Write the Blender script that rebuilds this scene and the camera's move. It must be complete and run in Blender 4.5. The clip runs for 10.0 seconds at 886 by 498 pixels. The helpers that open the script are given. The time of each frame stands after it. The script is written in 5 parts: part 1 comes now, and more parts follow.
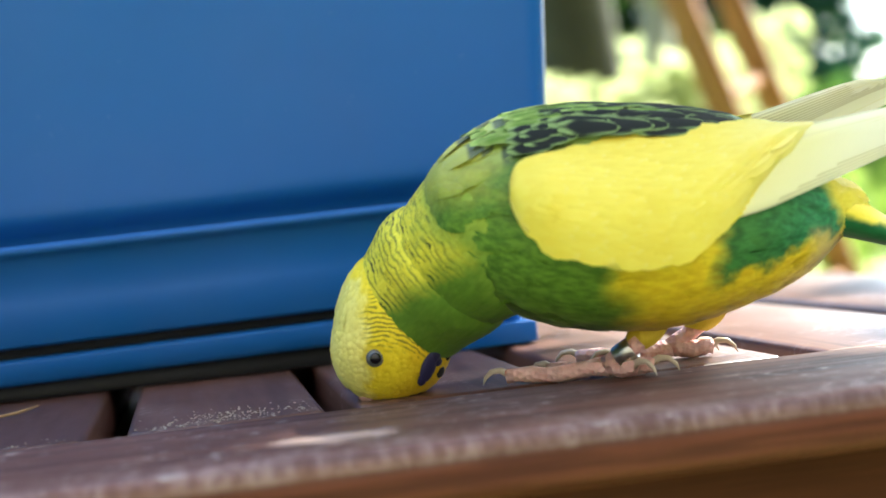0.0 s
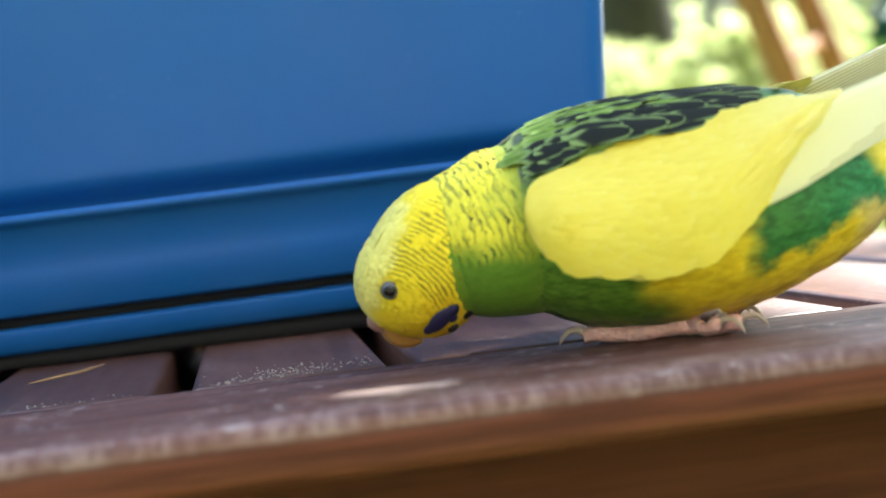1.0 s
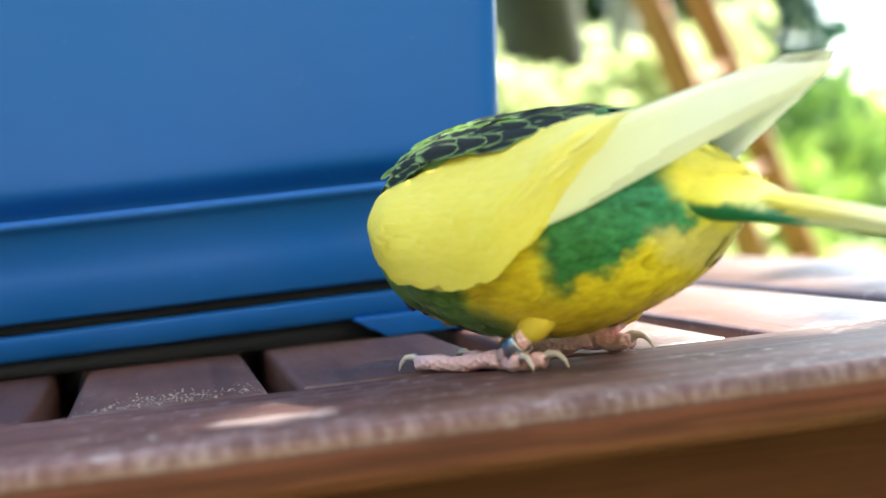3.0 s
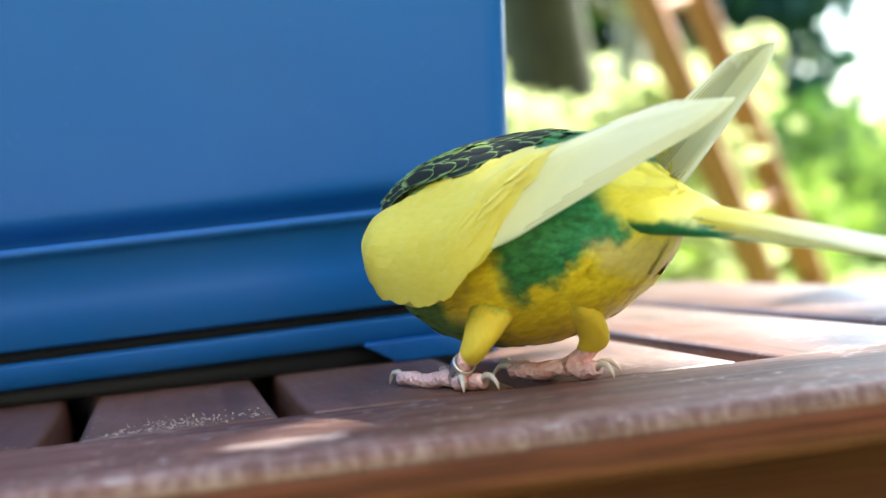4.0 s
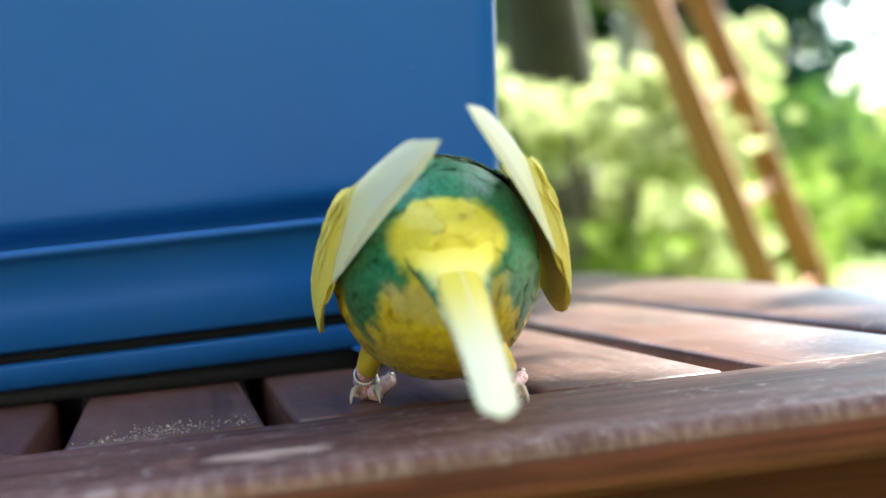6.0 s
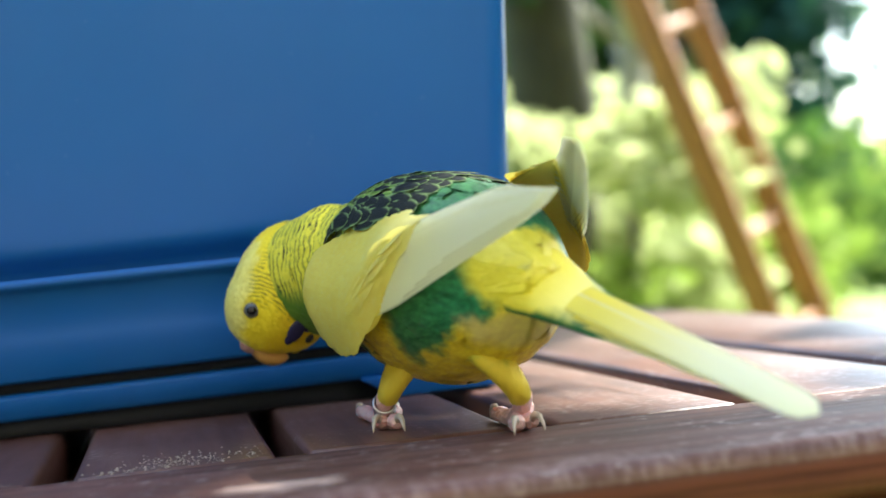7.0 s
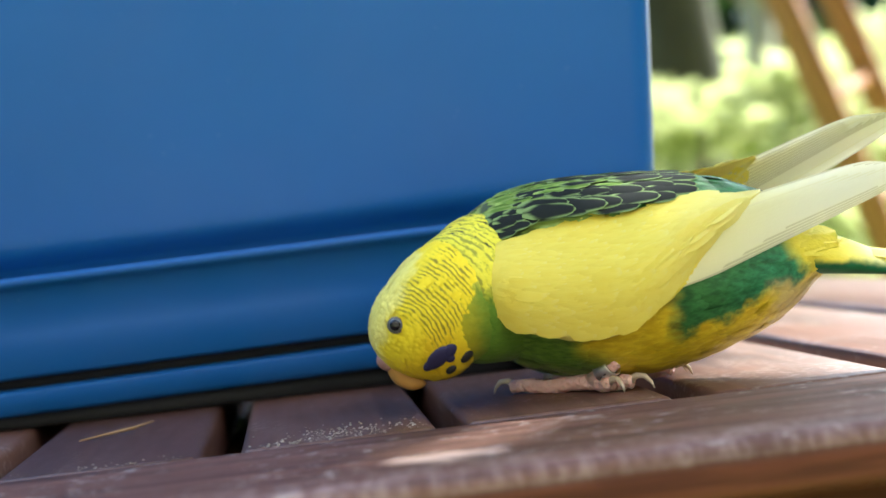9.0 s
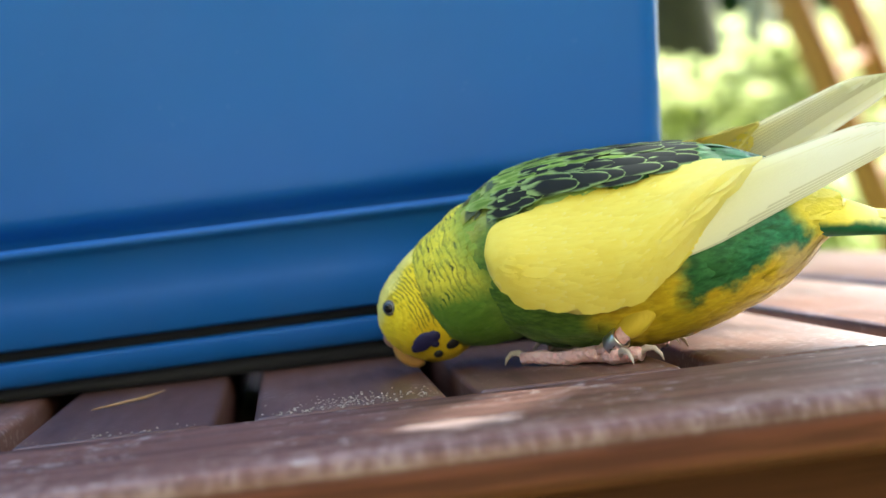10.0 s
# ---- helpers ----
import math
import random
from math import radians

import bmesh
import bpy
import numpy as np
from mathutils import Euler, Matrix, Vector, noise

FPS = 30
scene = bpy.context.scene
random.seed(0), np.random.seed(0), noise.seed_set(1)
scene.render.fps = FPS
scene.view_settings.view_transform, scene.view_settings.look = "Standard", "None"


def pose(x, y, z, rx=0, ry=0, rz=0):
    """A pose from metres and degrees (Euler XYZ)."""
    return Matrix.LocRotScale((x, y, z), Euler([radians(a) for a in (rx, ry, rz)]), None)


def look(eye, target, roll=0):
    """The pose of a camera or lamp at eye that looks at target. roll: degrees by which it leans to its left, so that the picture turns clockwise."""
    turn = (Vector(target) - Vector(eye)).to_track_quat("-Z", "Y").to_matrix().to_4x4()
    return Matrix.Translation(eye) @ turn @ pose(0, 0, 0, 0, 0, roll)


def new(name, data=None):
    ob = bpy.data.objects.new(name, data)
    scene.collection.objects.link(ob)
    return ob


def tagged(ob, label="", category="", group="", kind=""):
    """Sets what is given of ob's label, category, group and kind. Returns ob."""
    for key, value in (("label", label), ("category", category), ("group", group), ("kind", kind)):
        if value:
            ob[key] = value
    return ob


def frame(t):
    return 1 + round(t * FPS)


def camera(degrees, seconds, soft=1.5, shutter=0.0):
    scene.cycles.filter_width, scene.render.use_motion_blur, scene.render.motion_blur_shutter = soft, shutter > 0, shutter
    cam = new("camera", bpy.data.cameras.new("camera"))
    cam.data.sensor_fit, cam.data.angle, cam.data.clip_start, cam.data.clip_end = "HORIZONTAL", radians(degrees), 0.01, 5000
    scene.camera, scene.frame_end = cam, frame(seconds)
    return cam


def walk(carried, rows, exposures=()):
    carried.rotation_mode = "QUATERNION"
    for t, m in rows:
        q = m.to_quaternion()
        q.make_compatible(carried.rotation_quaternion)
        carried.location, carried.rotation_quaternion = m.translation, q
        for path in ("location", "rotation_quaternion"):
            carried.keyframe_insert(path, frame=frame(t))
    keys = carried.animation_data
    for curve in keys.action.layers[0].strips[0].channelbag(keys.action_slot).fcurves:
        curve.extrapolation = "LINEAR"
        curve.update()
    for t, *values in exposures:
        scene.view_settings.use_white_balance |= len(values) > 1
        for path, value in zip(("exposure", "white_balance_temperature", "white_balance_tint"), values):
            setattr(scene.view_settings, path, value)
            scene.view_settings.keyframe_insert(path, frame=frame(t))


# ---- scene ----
EXPOSURE = 2.40
cam = camera(34.0, 10.0, soft=1.5, shutter=0.28)
PATH = [
    (0, (0.02, -0.3667, 0.7841), (0.3677, 1.6025, 0.7483), -5.74),
    (0.5, (0.019, -0.3673, 0.7833), (0.3303, 1.6077, 0.732), -6.04),
    (1, (0.0188, -0.3669, 0.7805), (0.2844, 1.6142, 0.7103), -6.35),
    (1.5, (0.0191, -0.3664, 0.7814), (0.2711, 1.6158, 0.6945), -6.47),
    (2, (0.0186, -0.3673, 0.7828), (0.3228, 1.6088, 0.7312), -6.29),
    (2.5, (0.0223, -0.3662, 0.7828), (0.3903, 1.5988, 0.725), -5.97),
    (3, (0.0258, -0.3652, 0.7817), (0.4164, 1.5955, 0.7248), -5.65),
    (3.2, (0.0258, -0.3652, 0.7817), (0.4127, 1.5967, 0.745), -5.65),
    (4.3, (0.0252, -0.3667, 0.7802), (0.4052, 1.5968, 0.7656), -5.70),
    (4.5, (0.0262, -0.3647, 0.7832), (0.4034, 1.5992, 0.7506), -5.49),
    (5, (0.0261, -0.3638, 0.7845), (0.4042, 1.5998, 0.7499), -5.50),
    (5.5, (0.0264, -0.3645, 0.7843), (0.4125, 1.5975, 0.747), -5.41),
    (5.7, (0.0294, -0.3675, 0.7863), (0.4083, 1.5958, 0.742), -5.41),
    (6.8, (0.0263, -0.3662, 0.7839), (0.4216, 1.5943, 0.7974), -5.48),
    (7, (0.0263, -0.3652, 0.7859), (0.4108, 1.5975, 0.7954), -5.27),
    (7.5, (0.0241, -0.3651, 0.7848), (0.3519, 1.6078, 0.7866), -5.91),
    (8, (0.023, -0.3642, 0.7848), (0.2971, 1.6168, 0.7632), -6.12),
    (8.5, (0.0199, -0.3654, 0.786), (0.2618, 1.6199, 0.7716), -6.32),
    (9, (0.018, -0.3669, 0.7875), (0.2303, 1.6218, 0.7721), -6.28),
    (9.5, (0.0162, -0.3686, 0.7865), (0.2173, 1.621, 0.7525), -6.26),
    (10, (0.0141, -0.3691, 0.7862), (0.2259, 1.619, 0.7386), -6.22),
]
walk(cam, [(t, look(eye, target, roll)) for t, eye, target, roll in PATH],
     exposures=[(t, EXPOSURE + d, 6150.0, 3.0) for t, d in ((0.0, 0.05), (1.0, 0.12), (2.0, 0.26), (2.5, 0.28), (4.5, 0.14), (5.5, -0.06), (7.0, -0.10), (7.5, -0.16), (8.0, -0.14), (8.6, -0.1), (9.0, 0.0), (10.0, 0.12))])
cam.data.dof.use_dof = True
cam.data.dof.focus_distance = 0.392
cam.data.dof.aperture_fstop = 9.5

# ---- light ----
SUN = Vector((0.55, 0.35, 0.76)).normalized()
world = bpy.data.worlds.new("world")
scene.world = world
world.use_nodes = True
wn = world.node_tree.nodes
sky = wn.new("ShaderNodeTexSky")
sky.sky_type = "NISHITA"
sky.sun_disc = False
sky.sun_elevation = math.asin(SUN.z)
sky.sun_rotation = math.atan2(SUN.x, SUN.y)
sky.dust_density = 2.5
world.node_tree.links.new(sky.outputs[0], wn["Background"].inputs[0])
wn["Background"].inputs[1].default_value = 0.21
sun = new("sun", bpy.data.lights.new("sun", "SUN"))
sun.data.energy = 4.0
sun.data.angle = radians(0.53)
sun.data.color = (1.0, 0.95, 0.86)
sun.matrix_world = look(SUN * 20, (0, 0, 0))

TOP = 0.74  # table height


# ---- material tools ----
class Mat:
    """A node material: every method adds a node and gives its output."""

    def __init__(self, name, rough=0.5, metal=0.0, spec=0.5):
        self.m = bpy.data.materials.new(name)
        self.m.use_nodes = True
        self.t = self.m.node_tree
        self.b = self.t.nodes["Principled BSDF"]
        self.b.inputs["Roughness"].default_value = rough
        self.b.inputs["Metallic"].default_value = metal
        self.b.inputs["Specular IOR Level"].default_value = spec
        self.co = self.t.nodes.new("ShaderNodeTexCoord").outputs["Object"]

    def put(self, socket, value):
        if isinstance(value, bpy.types.NodeSocket):
            self.t.links.new(value, socket)
        elif isinstance(value, (tuple, list)):
            socket.default_value = (*value, 1.0) if len(value) == 3 and socket.type == "RGBA" else value
        else:
            socket.default_value = value

    def math(self, op, a, b=0.0, c=0.0):
        n = self.t.nodes.new("ShaderNodeMath")
        n.operation = op
        for i, v in enumerate((a, b, c)):
            self.put(n.inputs[i], v)
        return n.outputs[0]

    def xyz(self, v=None):
        n = self.t.nodes.new("ShaderNodeSeparateXYZ")
        self.put(n.inputs[0], v or self.co)
        return n.outputs

    def scaled(self, s, v=None, loc=(0, 0, 0), rot=(0, 0, 0)):
        n = self.t.nodes.new("ShaderNodeMapping")
        self.put(n.inputs[0], v or self.co)
        n.inputs["Scale"].default_value = s
        n.inputs["Location"].default_value = loc
        n.inputs["Rotation"].default_value = rot
        return n.outputs[0]

    def noise(self, scale, detail=3.0, v=None, rough=0.55):
        n = self.t.nodes.new("ShaderNodeTexNoise")
        self.put(n.inputs["Vector"], v or self.co)
        n.inputs["Scale"].default_value = scale
        n.inputs["Detail"].default_value = detail
        n.inputs["Roughness"].default_value = rough
        return n.outputs["Fac"]

    def wave(self, scale, distort, v=None, axis="X", dscale=2.0):
        n = self.t.nodes.new("ShaderNodeTexWave")
        self.put(n.inputs["Vector"], v or self.co)
        n.bands_direction = axis
        n.inputs["Scale"].default_value = scale
        n.inputs["Distortion"].default_value = distort
        n.inputs["Detail Scale"].default_value = dscale
        return n.outputs["Fac"]

    def voronoi(self, scale, v=None):
        n = self.t.nodes.new("ShaderNodeTexVoronoi")
        self.put(n.inputs["Vector"], v or self.co)
        n.inputs["Scale"].default_value = scale
        return n.outputs["Distance"]

    def step(self, v, lo, hi):
        """0 at lo, 1 at hi, smooth between; lo may be above hi."""
        n = self.t.nodes.new("ShaderNodeMapRange")
        n.interpolation_type = "SMOOTHSTEP"
        a, b, c, d = (lo, hi, 0.0, 1.0) if lo < hi else (hi, lo, 1.0, 0.0)
        self.put(n.inputs[0], v)
        for i, x in enumerate((a, b, c, d)):
            n.inputs[1 + i].default_value = x
        return n.outputs[0]

    def mix(self, f, a, b):
        n = self.t.nodes.new("ShaderNodeMix")
        n.data_type = "RGBA"
        self.put(n.inputs[0], f)
        self.put(n.inputs[6], a)
        self.put(n.inputs[7], b)
        return n.outputs[2]

    def mul(self, *v):
        out = v[0]
        for x in v[1:]:
            out = self.math("MULTIPLY", out, x)
        return out

    def random(self):
        return self.t.nodes.new("ShaderNodeObjectInfo").outputs["Random"]

    def island(self):
        return self.t.nodes.new("ShaderNodeNewGeometry").outputs["Random Per Island"]

    def uv(self):
        n = self.t.nodes.new("ShaderNodeUVMap")
        n.uv_map = "UVMap"
        return self.xyz(n.outputs[0])

    def color(self, v):
        self.put(self.b.inputs["Base Color"], v)
        return self

    def rough(self, v):
        self.put(self.b.inputs["Roughness"], v)
        return self

    def bump(self, h, strength=0.3, distance=0.001):
        n = self.t.nodes.new("ShaderNodeBump")
        n.inputs["Strength"].default_value = strength
        n.inputs["Distance"].default_value = distance
        self.put(n.inputs["Height"], h)
        self.t.links.new(n.outputs[0], self.b.inputs["Normal"])
        return self


# ---- mesh tools ----
def part(name, bm, material, parent=None, label="", smooth=True):
    me = bpy.data.meshes.new(name)
    bmesh.ops.recalc_face_normals(bm, faces=bm.faces)
    bm.to_mesh(me)
    bm.free()
    for p in me.polygons:
        p.use_smooth = smooth
    me.materials.append(material.m if isinstance(material, Mat) else material)
    ob = new(name, me)
    if parent:
        ob.parent = parent
    if label:
        ob["label"] = label
    return ob


def loft(bm, rings, cap=True):
    rows = [[bm.verts.new(p) for p in ring] for ring in rings]
    n = len(rows[0])
    for a, b in zip(rows, rows[1:]):
        for i in range(n):
            bm.faces.new((a[i], a[(i + 1) % n], b[(i + 1) % n], b[i]))
    if cap:
        bm.faces.new(rows[0][::-1])
        bm.faces.new(rows[-1])
    return bm


def oval(c, u, v, a, b, n=24):
    c, u, v = Vector(c), Vector(u), Vector(v)
    return [c + u * (a * math.cos(2 * math.pi * i / n)) + v * (b * math.sin(2 * math.pi * i / n)) for i in range(n)]


def tube(bm, pts, radii, n=12):
    pts = [Vector(p) for p in pts]
    rings = []
    for i, p in enumerate(pts):
        d = (pts[min(i + 1, len(pts) - 1)] - pts[max(i - 1, 0)]).normalized()
        s = d.cross(Vector((0.13, 0.21, 1.0)) if abs(d.z) < 0.95 else Vector((1, 0, 0))).normalized()
        rings.append(oval(p, s, d.cross(s), radii[i], radii[i], n))
    return loft(bm, rings)


def smooth_stations(st, per=4):
    """Catmull-Rom between stations of equal length."""
    st = np.array(st, float)
    out = []
    for i in range(len(st) - 1):
        p0, p1, p2, p3 = st[max(i - 1, 0)], st[i], st[i + 1], st[min(i + 2, len(st) - 1)]
        for k in range(per):
            t = k / per
            out.append(0.5 * (2 * p1 + (p2 - p0) * t + (2 * p0 - 5 * p1 + 4 * p2 - p3) * t * t + (3 * p1 - p0 - 3 * p2 + p3) * t ** 3))
    out.append(st[-1])
    return out


def block(bm, x0, x1, y0, y1, z0, z1, bevel=0.0, segments=2):
    made = bmesh.ops.create_cube(bm, size=1.0, matrix=Matrix.Translation(((x0 + x1) / 2, (y0 + y1) / 2, (z0 + z1) / 2)) @ Matrix.Diagonal((x1 - x0, y1 - y0, z1 - z0, 1)))
    if bevel:
        edges = {e for v in made["verts"] for e in v.link_edges}
        bmesh.ops.bevel(bm, geom=list(edges), offset=bevel, segments=segments, profile=0.5, affect="EDGES")
    return bm


# ---- materials ----
def wood_material(name, dark, light, along, wear=1.0, spec=0.6, rough=0.30):
    m = Mat(name, 0.45, spec=spec)
    s = (3, 60, 60) if along == "x" else (60, 3, 60)
    grain = m.noise(6, 6, m.scaled(s))
    fine = m.noise(220, 3, m.scaled((0.15, 1, 1) if along == "x" else (1, 0.15, 1)))
    big = m.noise(18, 3)
    c = m.mix(grain, dark, light)
    c = m.mix(m.mul(m.step(big, 0.45, 0.75), 0.5), c, tuple(0.5 * v for v in dark))
    scuff = m.mul(m.step(m.noise(420, 4), 0.50, 0.63), m.step(m.noise(32, 3), 0.46, 0.60))
    c = m.mix(m.mul(scuff, 0.6 * wear), c, (0.34, 0.27, 0.24))
    streak = m.step(m.noise(110, 4, m.scaled((0.06, 1, 1) if along == "x" else (1, 0.06, 1))), 0.54, 0.66)
    c = m.mix(m.mul(streak, 0.55), c, tuple(0.45 * v for v in dark))
    c = m.mix(m.step(m.random(), 0.2, 1.3), c, tuple(0.7 * v for v in dark))
    m.color(c)
    m.rough(m.math("ADD", m.mul(fine, 0.14), rough))
    m.bump(m.math("ADD", m.mul(fine, 0.5), grain), 0.05, 0.0002)
    return m


slat_wood = wood_material("slat_wood", (0.075, 0.029, 0.017), (0.205, 0.098, 0.066), "y", 1.0, 0.58, 0.31)
apron_wood = wood_material("apron_wood", (0.046, 0.012, 0.007), (0.125, 0.040, 0.020), "x", 0.0, 0.15, 0.70)
leg_wood = apron_wood


def rail_material():
    """Stained hardwood with the stain rubbed pale along the rounded front edge."""
    m = Mat("rail_wood", 0.42, spec=0.22)
    grain = m.noise(6, 6, m.scaled((3, 60, 60)))
    fine = m.noise(260, 3, m.scaled((0.12, 1, 1)))
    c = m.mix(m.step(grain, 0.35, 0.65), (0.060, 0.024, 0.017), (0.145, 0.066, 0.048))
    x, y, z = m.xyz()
    # front face coloured darker and redder to offset the light bounced onto it
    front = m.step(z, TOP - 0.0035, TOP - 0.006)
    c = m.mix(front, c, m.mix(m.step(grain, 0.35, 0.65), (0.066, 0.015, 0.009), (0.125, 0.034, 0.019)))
    cross = m.noise(320, 4, m.scaled((1, 0.30, 0.30)))
    edge = m.mul(m.step(y, -0.058, -0.068), m.step(z, TOP - 0.0055, TOP - 0.003))
    worn = m.mul(edge, m.step(m.math("ADD", cross, m.mul(m.noise(45, 3), 0.6)), 0.68, 1.0))
    c = m.mix(m.mul(worn, 0.26), c, (0.42, 0.32, 0.29))
    # the rounded edge: rubbed grey between its two arrises, with a row of dark saw marks left in it
    band = m.mul(m.step(z, TOP - 0.0046, TOP - 0.0038), m.step(y, -0.0715, -0.0745))
    rub = m.step(m.math("ADD", m.noise(70, 4), m.mul(cross, 0.5)), 0.50, 0.95)
    c = m.mix(m.mul(band, m.math("ADD", m.mul(rub, 0.28), 0.06)), c, (0.34, 0.23, 0.22))
    tooth = m.math("SINE", m.math("ADD", m.mul(x, 1300.0), m.mul(m.noise(40, 4), 26.0)))
    notch = m.mul(m.step(tooth, -0.2, 0.7), m.step(z, TOP - 0.0036, TOP - 0.0029), m.step(z, TOP - 0.0005, TOP - 0.0013), band)
    c = m.mix(m.mul(notch, 0.40), c, (0.090, 0.036, 0.030))
    blot = m.mul(m.step(m.noise(260, 5), 0.54, 0.70), m.step(m.noise(34, 3), 0.42, 0.58), m.step(z, TOP - 0.002, TOP - 0.0005))
    c = m.mix(m.mul(blot, 0.60), c, (0.42, 0.35, 0.32))
    # sun dapple painted as a pale patch on the top
    px = m.math("DIVIDE", m.math("SUBTRACT", x, 0.046), 0.012)
    py = m.math("DIVIDE", m.math("ADD", y, 0.052), 0.008)
    d = m.math("ADD", m.mul(px, px), m.mul(py, py))
    dapple = m.step(m.math("ADD", d, m.mul(m.math("SUBTRACT", m.noise(230, 5, m.scaled((0.4, 1, 1))), 0.5), 4.0)), 1.5, 0.3)
    c = m.mix(m.mul(dapple, 0.75, m.step(z, TOP - 0.003, TOP - 0.001)), c, (0.54, 0.37, 0.29))
    line = m.step(m.math("ABSOLUTE", m.math("ADD", y, 0.0034)), 0.0012, 0.0004)
    c = m.mix(m.mul(line, m.step(m.noise(60, 3), 0.30, 0.50), 0.9), c, (0.58, 0.52, 0.48))
    m.color(c)
    m.rough(m.math("ADD", m.mul(fine, 0.3), 0.40))
    m.bump(m.math("ADD", m.mul(fine, 0.5), m.math("ADD", grain, m.mul(cross, 0.6))), 0.4, 0.0008)
    return m


rail_wood = rail_material()


def blue_material():
    m = Mat("blue_enamel", 0.22, spec=0.22)
    a = m.noise(9, 3)
    c = m.mix(a, (0.008, 0.080, 0.275), (0.014, 0.114, 0.365))
    # soft patches painted in for faint reflections
    c = m.mix(m.mul(m.step(m.noise(11, 3), 0.45, 0.80), 0.14), c, (0.06, 0.12, 0.30))
    c = m.mix(m.mul(m.step(m.noise(300, 2), 0.72, 0.80), 0.12), c, (0.2, 0.3, 0.45))
    m.color(c)
    m.rough(m.math("ADD", m.mul(m.noise(18, 2), 0.10), 0.28))
    m.bump(m.noise(60, 2), 0.02, 0.001)
    m.b.inputs["Coat Weight"].default_value = 0.02
    m.b.inputs["Coat Roughness"].default_value = 0.15
    return m


blue = blue_material()
dark_gap = Mat("seal_and_shade_black", 0.8).color((0.006, 0.007, 0.008))


def leaf_material(name, a, b, trans=0.35):
    m = Mat(name, 0.8, spec=0.1)
    r = m.island()
    c = m.mix(r, a, b)
    c = m.mix(m.mul(m.noise(3, 2), 0.4), c, tuple(0.6 * v for v in a))
    m.color(c)
    t = m.t.nodes.new("ShaderNodeBsdfTranslucent")
    m.put(t.inputs[0], c)
    mixer = m.t.nodes.new("ShaderNodeMixShader")
    mixer.inputs[0].default_value = trans
    m.t.links.new(m.b.outputs[0], mixer.inputs[1])
    m.t.links.new(t.outputs[0], mixer.inputs[2])
    m.t.links.new(mixer.outputs[0], m.t.nodes["Material Output"].inputs[0])
    return m


# bright and pale leaves hold the strong sunlight in their base colour
leaf_sunlit = leaf_material("leaf_sunlit", (0.20, 0.30, 0.04), (0.38, 0.47, 0.11), 0.48)
leaf_sun_pale = leaf_material("leaf_sun_pale", (0.40, 0.45, 0.17), (0.62, 0.66, 0.36), 0.55)
leaf_mid = leaf_material("leaf_mid", (0.07, 0.14, 0.025), (0.15, 0.23, 0.05))
leaf_dark = leaf_material("leaf_dark", (0.025, 0.05, 0.02), (0.05, 0.085, 0.03), 0.2)
leaf_conifer = leaf_material("leaf_conifer", (0.02, 0.06, 0.045), (0.04, 0.10, 0.07), 0.15)
bark = Mat("bark", 0.85)
bark.color(bark.mix(bark.noise(9, 5, bark.scaled((3, 3, 0.6))), (0.05, 0.045, 0.03), (0.16, 0.14, 0.10)))
bark.bump(bark.noise(14, 4, bark.scaled((3, 3, 0.5))), 0.7, 0.02)
dark_bark = Mat("dark_bark", 0.9)
dark_bark.color(dark_bark.mix(dark_bark.noise(9, 5), (0.020, 0.020, 0.007), (0.060, 0.056, 0.018)))
pale_bark = Mat("pale_bark", 0.8)
pale_bark.color(pale_bark.mix(pale_bark.noise(7, 5), (0.22, 0.20, 0.14), (0.38, 0.35, 0.27)))
lawn_mat = Mat("lawn", 0.8)
lawn_mat.color(lawn_mat.mix(lawn_mat.noise(0.8, 4), lawn_mat.mix(lawn_mat.noise(30, 3), (0.13, 0.22, 0.03), (0.22, 0.30, 0.06)), (0.30, 0.36, 0.10)))
lawn_mat.bump(lawn_mat.noise(80, 3), 0.8, 0.03)
ladder_wood = Mat("ladder_wood", 0.55)
ladder_wood.color(ladder_wood.mix(ladder_wood.noise(5, 5, ladder_wood.scaled((30, 30, 1.5))), (0.30, 0.12, 0.035), (0.46, 0.21, 0.075)))


# ---- ground ----
def build_ground():
    bm = bmesh.new()
    bmesh.ops.create_grid(bm, x_segments=120, y_segments=120, size=1.0)
    for v in bm.verts:
        r = max(abs(v.co.x), abs(v.co.y))
        k = (r ** 3.2) * 900 / max(r, 1e-6) if r else 0
        v.co.x, v.co.y = v.co.x * (k + 4), v.co.y * (k + 4)
        d = v.co.length
        v.co.z = 0.05 * noise.noise(v.co * 0.3) * min(1, d / 6)
    tagged(part("ground", bm, lawn_mat), "sunlit mown lawn of a garden", "lawn", kind="structure")


build_ground()


# ---- table ----
SLATS = [(-0.0095 - 0.0510 - 0.0610 * k, -0.0095 - 0.0610 * k) for k in range(8, -1, -1)] + [
    (0.0005, 0.0510), (0.0585, 0.1130), (0.1235, 0.1745), (0.1860, 0.2440)]
LEFT, RIGHT, FRONT, BACK = -0.64, 0.336, -0.0775, 0.66


